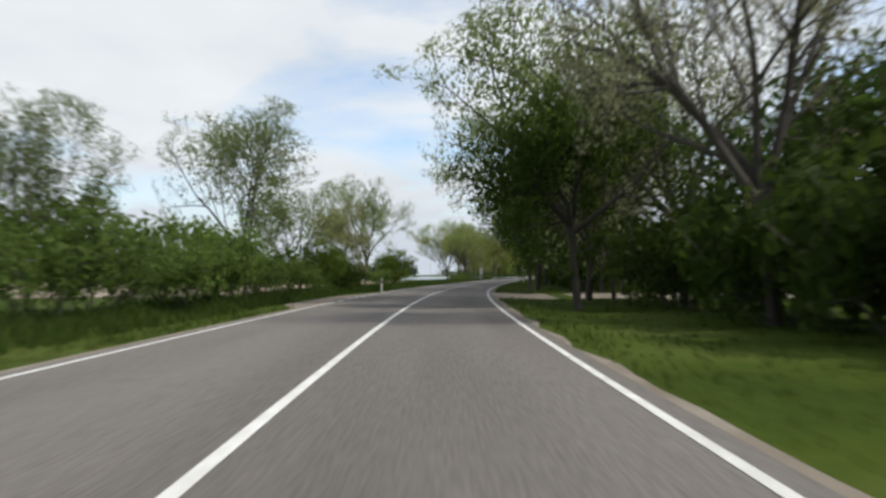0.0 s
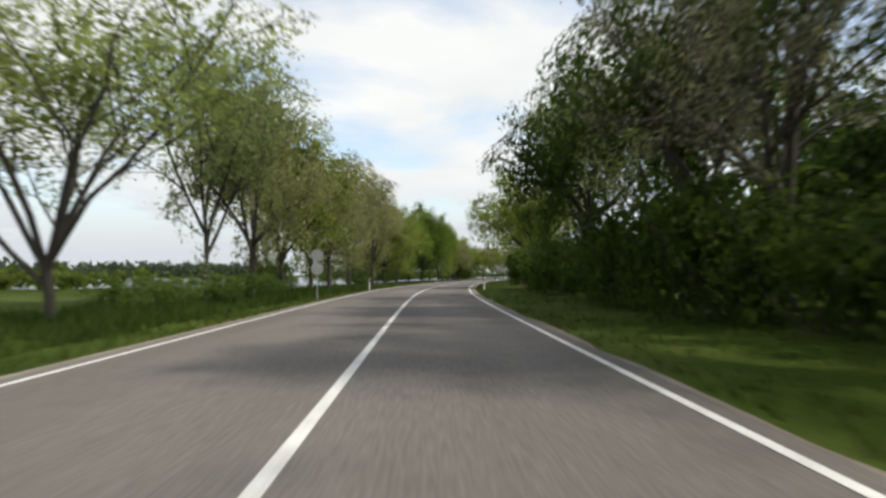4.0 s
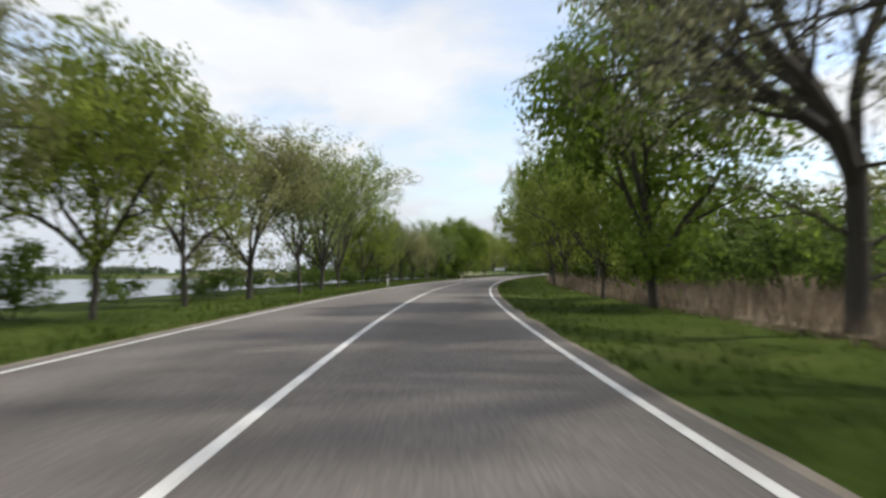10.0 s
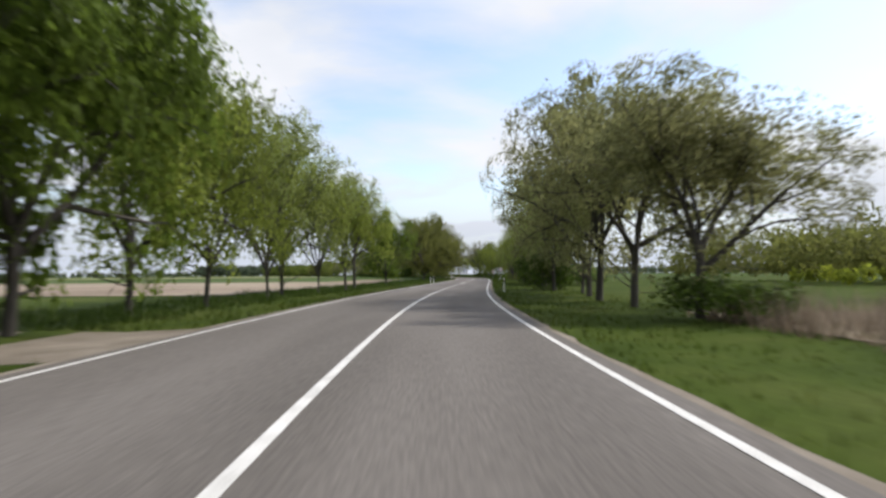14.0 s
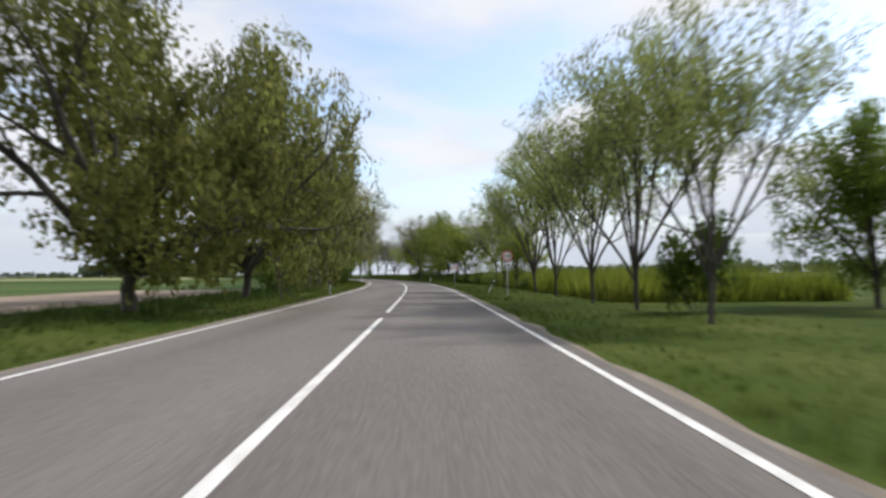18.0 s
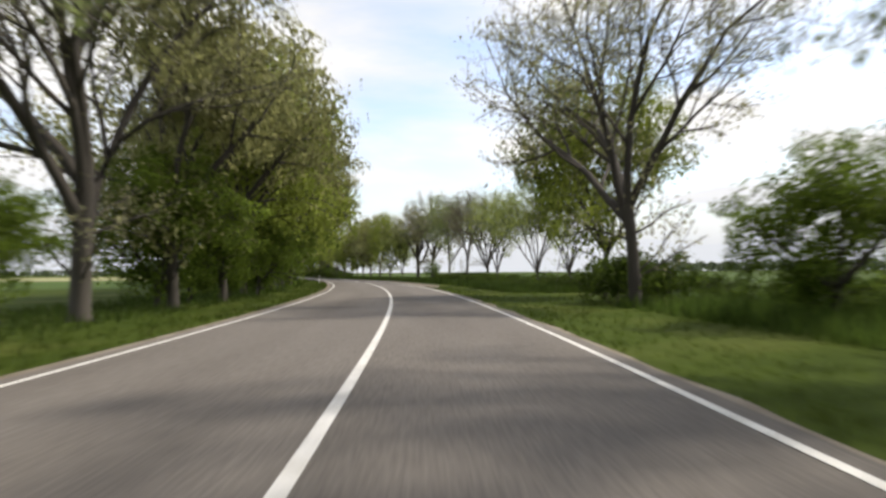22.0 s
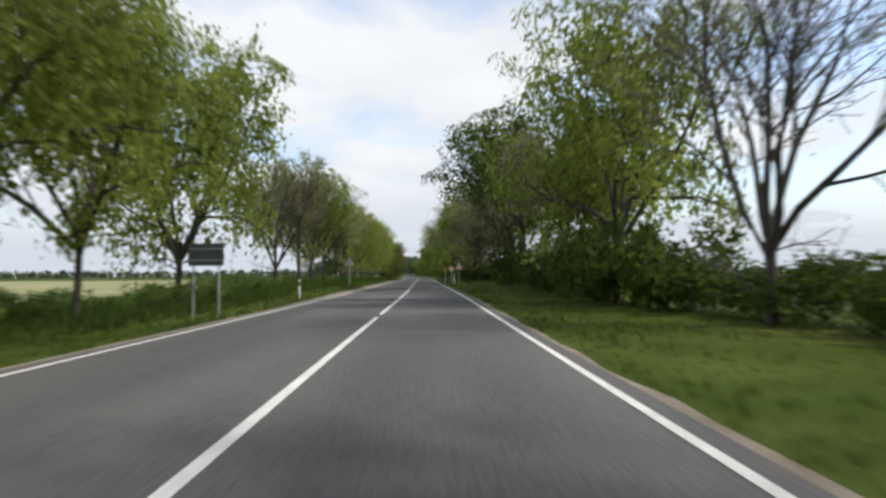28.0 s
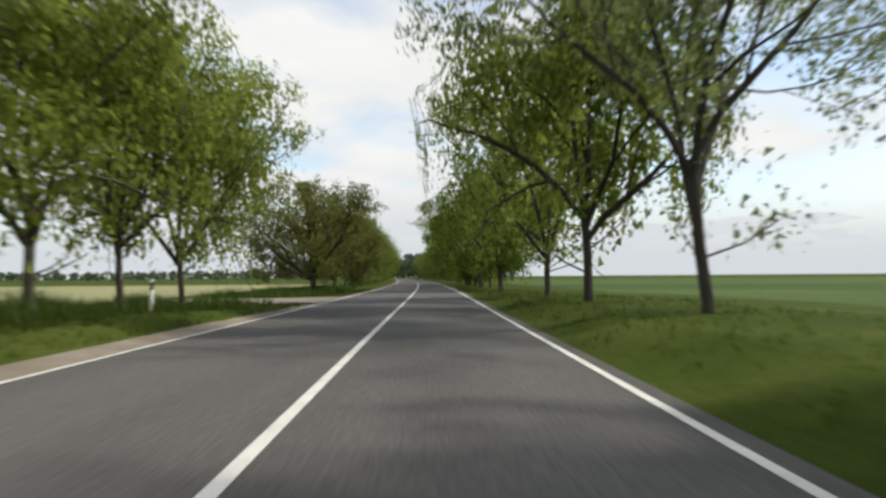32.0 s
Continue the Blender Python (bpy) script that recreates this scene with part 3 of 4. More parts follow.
def blades(name, count, s_range, n_range, tall, wide, material, label, category, seed, near=1.0, clump=2):
    """Upright blades strewn over a strip of the verge, thicker towards the road."""
    rng = np.random.default_rng(seed)
    s = rng.uniform(*s_range, count)
    f = rng.random(count) ** near
    n = n_range[0] + (n_range[1] - n_range[0]) * f
    free = np.ones(count, bool)
    for a0, a1, b0, b1 in CLEAR:
        free &= ~((s > a0) & (s < a1) & (n > b0) & (n < b1))
    s, n = s[free], n[free]
    count = len(s)
    base = at(s, n)
    base[:, 2] -= 0.01
    vs = []
    for _ in range(clump):
        a, lean = rng.uniform(0, 6.283, count), rng.uniform(0, 6.283, count)
        h = tall * rng.uniform(0.45, 1.25, count) * (0.8 + 0.4 * np.sin(s * 0.7 + n) * np.sin(n * 0.9 + s * 0.23))
        o = base + np.stack([rng.normal(0, 0.06, count), rng.normal(0, 0.06, count), np.zeros(count)], -1)
        d = np.stack([np.cos(a), np.sin(a), np.zeros(count)], -1) * wide * 0.5
        tip = o + np.stack([np.cos(lean) * h * 0.35, np.sin(lean) * h * 0.35, h], -1)
        vs.append(np.stack([o - d, o + d, tip], 1))
    v = np.concatenate(vs).reshape(-1, 3)
    ob = new(name, mesh_of(name, v, np.arange(len(v)).reshape(-1, 3), material))
    return tagged(ob, label, category, kind="stuff")


def part(name, bm, material, parent, label=""):
    me = bpy.data.meshes.new(name)
    bm.to_mesh(me)
    bm.free()
    me.materials.append(material)
    ob = new(name, me)
    ob.parent = parent
    if label:
        tagged(ob, label)
    return ob


def prism(points, depth, y0=0.0, bevel=0.0):
    """An upright plate: its outline in x and z, from y0 back by depth."""
    bm = bmesh.new()
    f = bm.faces.new([bm.verts.new((x, y0, z)) for x, z in points])
    r = bmesh.ops.extrude_face_region(bm, geom=[f])
    bmesh.ops.translate(bm, verts=[v for v in r["geom"] if isinstance(v, bmesh.types.BMVert)], vec=(0, depth, 0))
    bmesh.ops.recalc_face_normals(bm, faces=bm.faces)
    if bevel:
        bmesh.ops.bevel(bm, geom=list(bm.edges), offset=bevel, segments=1, affect="EDGES")
    return bm


def rod(radius, z0, z1, x=0.0, y=0.0, sides=12, top=None):
    bm = bmesh.new()
    bmesh.ops.create_cone(bm, cap_ends=True, segments=sides, radius1=radius, radius2=radius if top is None else top, depth=z1 - z0, matrix=Matrix.Translation((x, y, (z0 + z1) / 2)))
    return bm


def circle(r, z, k=32, x=0.0):
    return [(x + r * math.cos(6.28318 * i / k), z + r * math.sin(6.28318 * i / k)) for i in range(k)]


def place(ob, s, n, turn=0.0, lean=0.0, tip=0.0):
    p = at(s, n)
    ob.matrix_basis = pose(p[0], p[1], p[2], tip, lean, heading(s) + turn)
    return ob


def rounded(points, r=0.06, k=4):
    """The outline with its corners rounded."""
    out = []
    for i, p in enumerate(points):
        a, b, c = Vector(points[i - 1]), Vector(p), Vector(points[(i + 1) % len(points)])
        p0, p1 = b + (a - b).normalized() * r, b + (c - b).normalized() * r
        for j in range(k + 1):
            t = j / k
            out.append(tuple(p0 * (1 - t) ** 2 + b * 2 * t * (1 - t) + p1 * t * t))
    return out


def pole(root, top, x=0.0):
    tubing = part("pole", rod(0.032, -0.3, top, x, 0.03), ZINC, root, "grey zinc-coated pole")
    part("pole_cap", rod(0.036, top, top + 0.02, x, 0.03), BLACK, tubing)


def clamps(root, zs, x=0.0):
    for z in zs:
        part("clamp", prism([(x - 0.05, z - 0.02), (x + 0.05, z - 0.02), (x + 0.05, z + 0.02), (x - 0.05, z + 0.02)], 0.07, -0.006), ZINC, root)


def shift(points, dx, dz):
    return [(x + dx, z + dz) for x, z in points]


def triangle(side_len, z):
    h = side_len * 0.866
    return [(-side_len / 2, z - h / 3), (side_len / 2, z - h / 3), (0, z + h * 2 / 3)]


def warning_sign(s, n, z, turn=0.0, bend=False, label="red-bordered white warning triangle on a zinc pole"):
    root = tagged(new("warning_sign"), label, "road sign")
    pole(root, z + 0.3)
    clamps(root, (z - 0.12, z + 0.22))
    plate = part("back_plate", prism(rounded(triangle(0.9, z)), 0.012, -0.012), SIGN_GREY, root)
    part("red_border", prism(rounded(triangle(0.88, z), 0.055), 0.004, -0.016), RED, plate)
    part("white_field", prism(rounded(triangle(0.64, z), 0.03), 0.004, -0.0195), WHITE, plate)
    if not bend:
        part("upright_stroke", prism([(-0.02, z - 0.13), (0.05, z - 0.13), (0.05, z + 0.08), (0.015, z + 0.17), (-0.02, z + 0.08)], 0.003, -0.0225), BLACK, plate, "black main-road stroke")
        part("side_stroke", prism([(-0.13, z - 0.025), (-0.02, z - 0.025), (-0.02, z + 0.01), (-0.13, z + 0.01)], 0.003, -0.0225), BLACK, plate, "black side-road stroke")
    else:
        part("bend_stroke", prism([(-0.015, z - 0.13), (0.045, z - 0.13), (0.045, z - 0.02), (-0.03, z + 0.06), (-0.03, z + 0.15), (-0.09, z + 0.15), (-0.09, z + 0.04), (-0.015, z - 0.04)], 0.003, -0.0225), BLACK, plate, "black bend arrow")
    return place(root, s, n, turn)


def no_overtaking_sign(s, n, z):
    root = tagged(new("no_overtaking_sign"), "round red-bordered white sign with red and black cars", "road sign")
    pole(root, z + 0.28)
    clamps(root, (z - 0.15, z + 0.15))
    plate = part("back_plate", prism(circle(0.315, z), 0.012, -0.012), SIGN_GREY, root)
    part("red_border", prism(circle(0.31, z), 0.004, -0.016), RED, plate)
    part("white_field", prism(circle(0.245, z), 0.004, -0.0195), WHITE, plate)
    car = [(-0.09, -0.03), (-0.06, -0.03), (-0.05, -0.05), (-0.03, -0.05), (-0.02, -0.03), (0.02, -0.03), (0.03, -0.05), (0.05, -0.05), (0.06, -0.03), (0.09, -0.03), (0.09, 0.005), (0.06, 0.01), (0.04, 0.045), (-0.04, 0.045), (-0.06, 0.01), (-0.09, 0.005)]
    part("red_car_mark", prism(shift(car, -0.11, z), 0.003, -0.0225), RED, plate)
    part("black_car_mark", prism(shift(car, 0.11, z), 0.003, -0.0225), BLACK, plate)
    return place(root, s, n)


def restriction_end_sign(s, n, z):
    root = tagged(new("restriction_end_sign"), "round white sign crossed by a dark slanting band", "road sign")
    pole(root, z + 0.28)
    clamps(root, (z - 0.15, z + 0.15))
    plate = part("back_plate", prism(circle(0.31, z), 0.012, -0.012), SIGN_GREY, root)
    part("white_field", prism(circle(0.305, z), 0.004, -0.016), WHITE, plate)
    part("dark_band", prism([(-0.22, z - 0.17), (-0.17, z - 0.22), (0.22, z + 0.17), (0.17, z + 0.22)], 0.003, -0.019), BLACK, plate)
    return place(root, s, n)


def priority_sign(s, n, z):
    root = tagged(new("priority_road_sign"), "amber diamond priority sign with white border", "road sign")
    pole(root, z + 0.3)
    clamps(root, (z - 0.15, z + 0.15))
    dia = lambda r: rounded([(-r, z), (0, z - r), (r, z), (0, z + r)], 0.04)
    plate = part("back_plate", prism(dia(0.325), 0.012, -0.012), SIGN_GREY, root)
    part("white_border", prism(dia(0.32), 0.004, -0.016), WHITE, plate)
    part("amber_field", prism(dia(0.21), 0.004, -0.0195), AMBER, plate)
    return place(root, s, n)


def arrow_sign(s, n, z):
    root = tagged(new("arrow_sign"), "small orange arrow board on a white post", "road sign")
    part("post", rod(0.03, -0.3, z + 0.16, 0, 0.03), WHITE, root)
    board = part("arrow_board", prism(rounded([(-0.34, z), (-0.2, z - 0.14), (0.36, z - 0.14), (0.36, z + 0.14), (-0.2, z + 0.14)], 0.03), 0.015, -0.015), AMBER, root, "orange arrow-shaped panel")
    part("border", prism([(-0.15, z - 0.115), (0.32, z - 0.115), (0.32, z - 0.095), (-0.15, z - 0.095)], 0.003, -0.018), WHITE, board)
    return place(root, s, n)


def sign_backs(s, n, zs, label):
    """Round signs that face the other way: only their grey backs show."""
    root = tagged(new("road_sign"), label, "road sign")
    pole(root, zs[-1] + 0.3)
    for z in zs:
        part("back_plate", prism(circle(0.31, z), 0.012, -0.008), SIGN_GREY, root)
        part("rim", prism(circle(0.318, z), 0.006, 0.004), ZINC, root)
        part("clamp", prism([(-0.06, z - 0.02), (0.06, z - 0.02), (0.06, z + 0.02), (-0.06, z + 0.02)], 0.012, -0.02), ZINC, root)
    return place(root, s, n)


def board_back(s, n, z, w, h, label):
    root = tagged(new("direction_board"), label, "road sign")
    for x in (-w * 0.36, w * 0.36):
        pole(root, z + h / 2 + 0.05, x)
    panel = part("panel", prism(rounded([(-w / 2, z - h / 2), (w / 2, z - h / 2), (w / 2, z + h / 2), (-w / 2, z + h / 2)], 0.05), 0.015, -0.02), BOARD_BACK, root)
    for dz in (-h * 0.25, h * 0.25):
        part("rail", prism([(-w / 2 + 0.04, z + dz - 0.02), (w / 2 - 0.04, z + dz - 0.02), (w / 2 - 0.04, z + dz + 0.02), (-w / 2 + 0.04, z + dz + 0.02)], 0.02, -0.042), ZINC, panel)
    return place(root, s, n)


BOARD_BACK = shader("dark_sheet", [(0.09, 0.095, 0.1), (0.13, 0.135, 0.14)], 2, 10, 0.6, 0.05)
POSTS = []


def delineator(s, n, lean=0.0, tip=0.0):
    """A white roadside marker post with a slanting black band and a reflector."""
    if POSTS:
        return place(copy_thing(POSTS[0], Matrix()), s, n, 0, lean, tip)
    root = tagged(new("delineator_post"), "white plastic marker post with black band and reflector", "marker post", group="marker posts along the road")
    def shell(z0, z1, slope, grow_by):
        bm = bmesh.new()
        prof = [(-0.05, 0.025), (-0.038, -0.025), (-0.013, -0.046), (0.013, -0.046), (0.038, -0.025), (0.05, 0.025)]
        low = [bm.verts.new((x * (1 + grow_by), y * (1 + grow_by), z0 + slope * x)) for x, y in prof]
        high = [bm.verts.new((x * (1 + grow_by), y * (1 + grow_by), z1 + slope * x)) for x, y in prof]
        for i in range(6):
            j = (i + 1) % 6
            bm.faces.new((low[i], low[j], high[j], high[i]))
        bm.faces.new(high)
        bm.faces.new(low[::-1])
        return bm
    part("post", shell(-0.2, 0.94, 0.0, 0.0), WHITE, root)
    band = part("black_band", shell(0.62, 0.85, 0.6, 0.05), BLACK, root, "slanting black band")
    part("reflector", prism([(-0.012, 0.70), (0.012, 0.70), (0.012, 0.77), (-0.012, 0.77)], 0.012, -0.06), AMBER, band, "small amber reflector strip")
    POSTS.append(root)
    return place(root, s, n, 0, lean, tip)


def utility_pole(s, n, h=9.0, shafts=(0.0,)):
    root = tagged(new("utility_pole"), "grey concrete power-line pole with a crossarm", "utility pole", group="power line poles")
    for x in shafts:
        part("shaft", rod(0.12, -0.5, h, x, sides=10, top=0.08), CONCRETE, root)
    arm = part("crossarm", prism([(-1.1, h - 0.7), (1.1, h - 0.7), (1.1, h - 0.58), (-1.1, h - 0.58)], 0.1, -0.16), ZINC, root)
    for x in (-1.0, 0.0, 1.0):
        part("insulator", rod(0.05, h - 0.58, h - 0.36, x, -0.1, 8, 0.03), BOARD_BACK, arm)
    return place(root, s, n)


def far_wood(name, s_range, n_range, count, tall, material, label, seed, k=30, leaf_size=0.09):
    """A distant wood edge: clumped leaf pieces on many uneven crowns."""
    rng = np.random.default_rng(seed)
    crowns = at(rng.uniform(*s_range, count), rng.uniform(*n_range, count), 0.0)
    h = tall * rng.uniform(0.6, 1.2, count)
    d = rng.normal(0, 1, (count, k, 3))
    d /= np.linalg.norm(d, axis=2, keepdims=True)
    c = crowns[:, None] + d * (h * 0.42)[:, None, None] * rng.uniform(0.6, 1.05, (count, k, 1)) + np.stack([0 * h, 0 * h, h * 0.55], -1)[:, None]
    c[..., 2] = np.maximum(c[..., 2], 0.2)
    c = c.reshape(-1, 3)
    u, w = rng.normal(0, 1, c.shape), rng.normal(0, 1, c.shape)
    size = tall * leaf_size
    v = np.stack([c - u * size, c + w * size, c + u * size, c - w * size], 1).reshape(-1, 3)
    v[:, 2] = np.maximum(v[:, 2], -0.1)
    return tagged(new(name, mesh_of(name, v, np.arange(len(v)).reshape(-1, 4), material)), label, "wood", kind="stuff")

# ---- markings ----
line(-140, 28.0, -3.69, 0.11)
line(28.2, 42.5, -3.69, dash=1.35, gap=0.8, label="short white dashes across the lay-by mouth")
line(43.3, 1230, -3.69, 0.11)
line(-140, 452.5, 0.10, 0.12)
line(455.6, 479.5, 0.10, 0.12)
line(482.1, 496.5, 0.10, 0.12)
line(498.1, 640.2, 0.10, 0.12)
line(640.8, 655.7, 0.10, 0.12, dash=1.6, gap=1.0, label="short white dashes in the centre line")
line(656.7, 748.7, 0.10, 0.12)
line(750.0, 787.7, 0.10, 0.12)
line(788.0, 790.6, 0.10, 0.12)
line(793.3, 813.4, 0.10, 0.12)
line(815.5, 1230, 0.10, 0.12)
line(-140, 33.8, 3.41, 0.11)
line(33.8, 43.4, 3.41, dash=1.5, gap=1.0, label="short white dashes across the track mouth")
line(44.0, 634.2, 3.41, 0.11)
line(634.2, 671.1, 3.41, dash=1.5, gap=1.0, label="short white dashes along the lay-by")
line(672.1, 1230, 3.41, 0.11)

# ---- lay-bys, tracks and fields ----
ribbon("layby_left", 23.5, 46.5, [-3.95, -5.0, -6.0], GRAVEL, 0.010, taper=6, label="pale sandy lay-by beside the road", category="lay-by")
ribbon("field_track", 34.4, 43.4, [3.62, 6, 9, 14, 24], GRAVEL, 0.014, label="pale sandy field track joining the road", category="track")
ribbon("layby_right", 618.1, 693.7, [3.62, 4.6, 5.6, 6.5], GRAVEL, 0.012, taper=16, wave=0.4, label="pale gravel lay-by on the verge", category="lay-by")
ribbon("driveway", 368.0, 373.8, [-3.95, -6, -9], GRAVEL, 0.012, label="pale sandy farm entrance", category="track")
ribbon("side_road", 860.7, 870.2, [-3.95, -8, -16, -40], GRAVEL, 0.012, label="pale side road joining from the fields", category="road")
ribbon("ploughed_field", 40.0, 123.6, [-160, -60, -30, -13.5], SOIL, 0.03, step=6, label="bare tan ploughed field", category="field")
ribbon("ploughed_field", 400.7, 479.0, [-120, -50, -25, -13], SOIL, 0.03, step=6, label="bare tan ploughed field", category="field")
ribbon("soil_strip", 479.0, 522.0, [-26, -18, -13], SOIL, 0.03, step=6, label="brown strip of bare soil", category="field")
ribbon("crop_field", 524.0, 593.9, [-26.6, -20, -13], CROP, 0.03, step=6, label="green field of young crop", category="field")
ribbon("crop_field", 479.0, 593.9, [-200, -90, -40, -26.7], CROP, 0.03, step=6, label="green field of young crop", category="field")
ribbon("crop_field", 634.2, 727.2, [-200, -90, -40, -16], CROP, 0.03, step=6, label="green field of young crop", category="field")
ribbon("pale_field", 727.2, 948.9, [-240, -90, -40, -16], STUBBLE, 0.03, step=6, label="pale dry stubble field", category="field")
ribbon("crop_field", 589.9, 1053.9, [15, 40, 90, 240], CROP, 0.03, step=6, label="bright green field of young crop", category="field")
ribbon("lake", 169.8, 372.2, [-260, -120, -60, -30, -14.5], WATER, 0.06, step=4, label="grey lake reflecting the cloudy sky behind the trees", category="lake")
ribbon("reed_bed", 169.8, 379.5, [9.0, 20, 40, 70], REED_GROUND, 0.03, step=4, wave=1.0, label="flattened brown reed bed", category="reed bed")

# ---- trees, each in its place along the road ----
plant("bare", 16.1, 9.5, 12.4, 9.9)
plant("ash", 20.3, -11.5, 7.7, 5.5)
plant("bare", 25.3, 10.5, 11.3, 7.7)
plant("shrub", 26.3, -9.0, 2.4, 3.5)
plant("ash", 39.5, -11.4, 12.6, 9.4)
plant("bare", 39.6, 11.5, 13.5, 9.0)
plant("shrub", 42.7, -8.5, 2.1, 3.4)
plant("bare", 44.8, 11.0, 12.4, 9.9)
plant("bare", 50.2, 10.0, 13.6, 9.4)
plant("spring", 55.3, -9.4, 7.9, 6.1)
plant("bare", 69.7, 10.0, 12.4, 9.9)
plant("shrub", 72.6, -9.8, 2.1, 3.4)
plant("dark", 77.8, 9.0, 11.3, 8.8)
plant("green", 78.1, -9.6, 4.8, 5.4)
plant("bare", 82.8, 8.5, 11.3, 8.8)
plant("vase", 121.1, -9.5, 12.0, 12.5)
plant("ash", 131.9, -9.0, 13.0, 9.6)
plant("spring", 137.4, -8.5, 12.8, 9.0)
plant("stark", 140.0, 10.5, 12.4, 9.0)
plant("leafy", 145.2, -9.0, 12.9, 7.7)
plant("spring", 153.5, -9.0, 10.4, 9.4)
plant("spring", 160.5, -9.0, 12.6, 11.2)
plant("leafy", 158.0, 9.2, 11.2, 11.2)
plant("shrub", 147.6, -10.4, 3.2, 3.8)
plant("shrub", 150.2, -11.2, 2.6, 3.4)
plant("spring", 168.3, -9.0, 13.4, 11.2)
plant("vase", 174.4, 10.0, 11.4, 9.2)
plant("leafy", 184.7, -8.5, 11.2, 8.5)
plant("shrub", 166.5, -11.4, 2.6, 4.4)
plant("shrub", 171.8, -12.2, 3.4, 5.0)
plant("shrub", 181.6, -11.6, 3.0, 4.6)
plant("spring", 188.4, -12.0, 6.2, 5.2)
plant("spring", 175.6, -12.4, 6.6, 5.6)
plant("vase", 197.6, 10.5, 12.4, 12.1)
plant("green", 199.3, -8.0, 10.1, 7.0)
plant("green", 210.1, -8.2, 13.2, 7.9)
plant("green", 217.5, 8.4, 6.6, 7.0)
plant("spring", 222.5, -8.0, 11.3, 8.8)
plant("vase", 226.2, 9.5, 9.7, 7.8)
plant("leafy", 226.9, -8.2, 10.8, 8.8)
plant("leafy", 231.3, 9.0, 7.4, 5.7)
plant("spring", 233.3, -8.2, 9.6, 6.0)
plant("leafy", 236.9, 8.5, 7.5, 7.2)
plant("leafy", 244.5, -8.5, 9.9, 6.3)
plant("leafy", 245.1, 8.3, 11.3, 8.8)
plant("leafy", 252.7, 8.5, 9.8, 5.9)
plant("leafy", 254.3, -8.0, 7.0, 6.6)
plant("leafy", 257.8, 8.3, 10.3, 6.8)
plant("bare", 264.9, 9.2, 11.4, 9.0)
plant("spring", 268.1, -8.2, 9.2, 5.9)
plant("bare", 270.3, 9.5, 12.4, 11.0)
plant("leafy", 275.6, -8.0, 8.8, 7.7)
plant("green", 279.6, 8.4, 10.8, 9.6)
plant("spring", 282.0, -8.2, 8.2, 5.8)
plant("leafy", 286.7, 8.2, 7.0, 5.7)
plant("vase", 296.3, 9.5, 11.3, 9.2)
plant("bush", 300.8, 12.0, 4.4, 5.0)
plant("bush", 321.5, 12.2, 3.8, 4.8)
plant("vase", 301.6, -8.0, 11.2, 11.8)
plant("leafy", 306.0, 8.8, 11.0, 7.4)
plant("vase", 308.5, -8.6, 10.4, 8.8)
plant("leafy", 322.6, 8.5, 11.2, 10.5)
plant("bush", 325.4, 10.8, 3.4, 4.4)
plant("ash", 327.2, -8.2, 7.6, 5.8)
plant("spring", 331.6, -8.2, 7.2, 5.1)
plant("green", 336.1, 9.2, 11.6, 8.8)
plant("spring", 339.0, -8.2, 6.9, 4.4)
plant("ash", 348.7, -8.5, 9.3, 8.8)
plant("ash", 353.2, -8.2, 7.7, 5.1)
plant("spring", 357.0, 8.7, 9.0, 7.2)
plant("green", 359.6, -8.2, 8.8, 6.5)
plant("green", 367.5, -8.2, 10.9, 6.5)
plant("green", 372.6, -7.9, 10.6, 6.6)
plant("spring", 376.8, 8.5, 7.5, 7.9)
plant("leafy", 378.8, -8.4, 11.0, 7.0)
plant("spring", 389.4, 8.4, 11.1, 9.8)
plant("vase", 413.5, 9.5, 8.2, 7.7)
plant("bare", 417.2, -8.6, 9.2, 8.1)
plant("vase", 424.9, 9.2, 10.2, 8.2)
plant("green", 437.5, -9.0, 9.0, 8.0)
plant("vase", 439.8, 9.5, 9.5, 7.8)
plant("leafy", 444.1, 9.6, 5.6, 5.0)
plant("leafy", 455.9, 8.5, 9.6, 6.6)
plant("vase", 462.9, 9.0, 9.8, 5.9)
plant("vase", 477.9, 8.2, 8.7, 6.5)
plant("vase", 484.3, 8.5, 10.2, 7.5)
plant("round", 485.6, -9.2, 12.8, 14.6)
plant("vase", 489.3, 8.3, 9.4, 5.9)
plant("round", 498.0, -8.4, 15.0, 12.0)
plant("vase", 505.2, 8.7, 10.2, 7.4)
plant("bare", 507.2, -8.5, 13.5, 11.5)
plant("leafy", 512.6, 8.7, 5.2, 4.9)
plant("spring", 513.8, -8.5, 12.4, 10.5)
plant("bare", 520.3, -8.5, 12.6, 10.5)
plant("vase", 520.5, 8.8, 8.0, 6.9)
plant("ash", 528.5, 9.4, 10.2, 7.6)
plant("spring", 527.5, -8.5, 14.0, 11.0)
plant("bare", 537.2, -8.5, 13.5, 13.0)
plant("spring", 545.9, -8.5, 14.2, 12.0)
plant("leafy", 551.4, 9.5, 9.2, 10.3)
plant("vase", 558.1, 9.2, 8.1, 6.0)
plant("bare", 562.6, -8.5, 14.5, 13.0)
plant("leafy", 565.5, 8.9, 10.6, 8.0)
plant("ash", 578.3, 9.2, 11.0, 8.4)
plant("ash", 578.9, -8.5, 14.5, 12.0)
plant("green", 585.4, 10.4, 4.8, 4.6)
plant("bare", 589.4, -8.3, 15.0, 14.5)
plant("bare", 593.6, 8.8, 13.6, 13.4)
plant("leafy", 602.4, 10.6, 12.4, 9.5)
plant("leafy", 609.4, -8.2, 15.5, 14.0)
plant("stark", 613.8, 12.5, 8.0, 6.0)
plant("leafy", 617.9, -8.5, 13.5, 13.0)
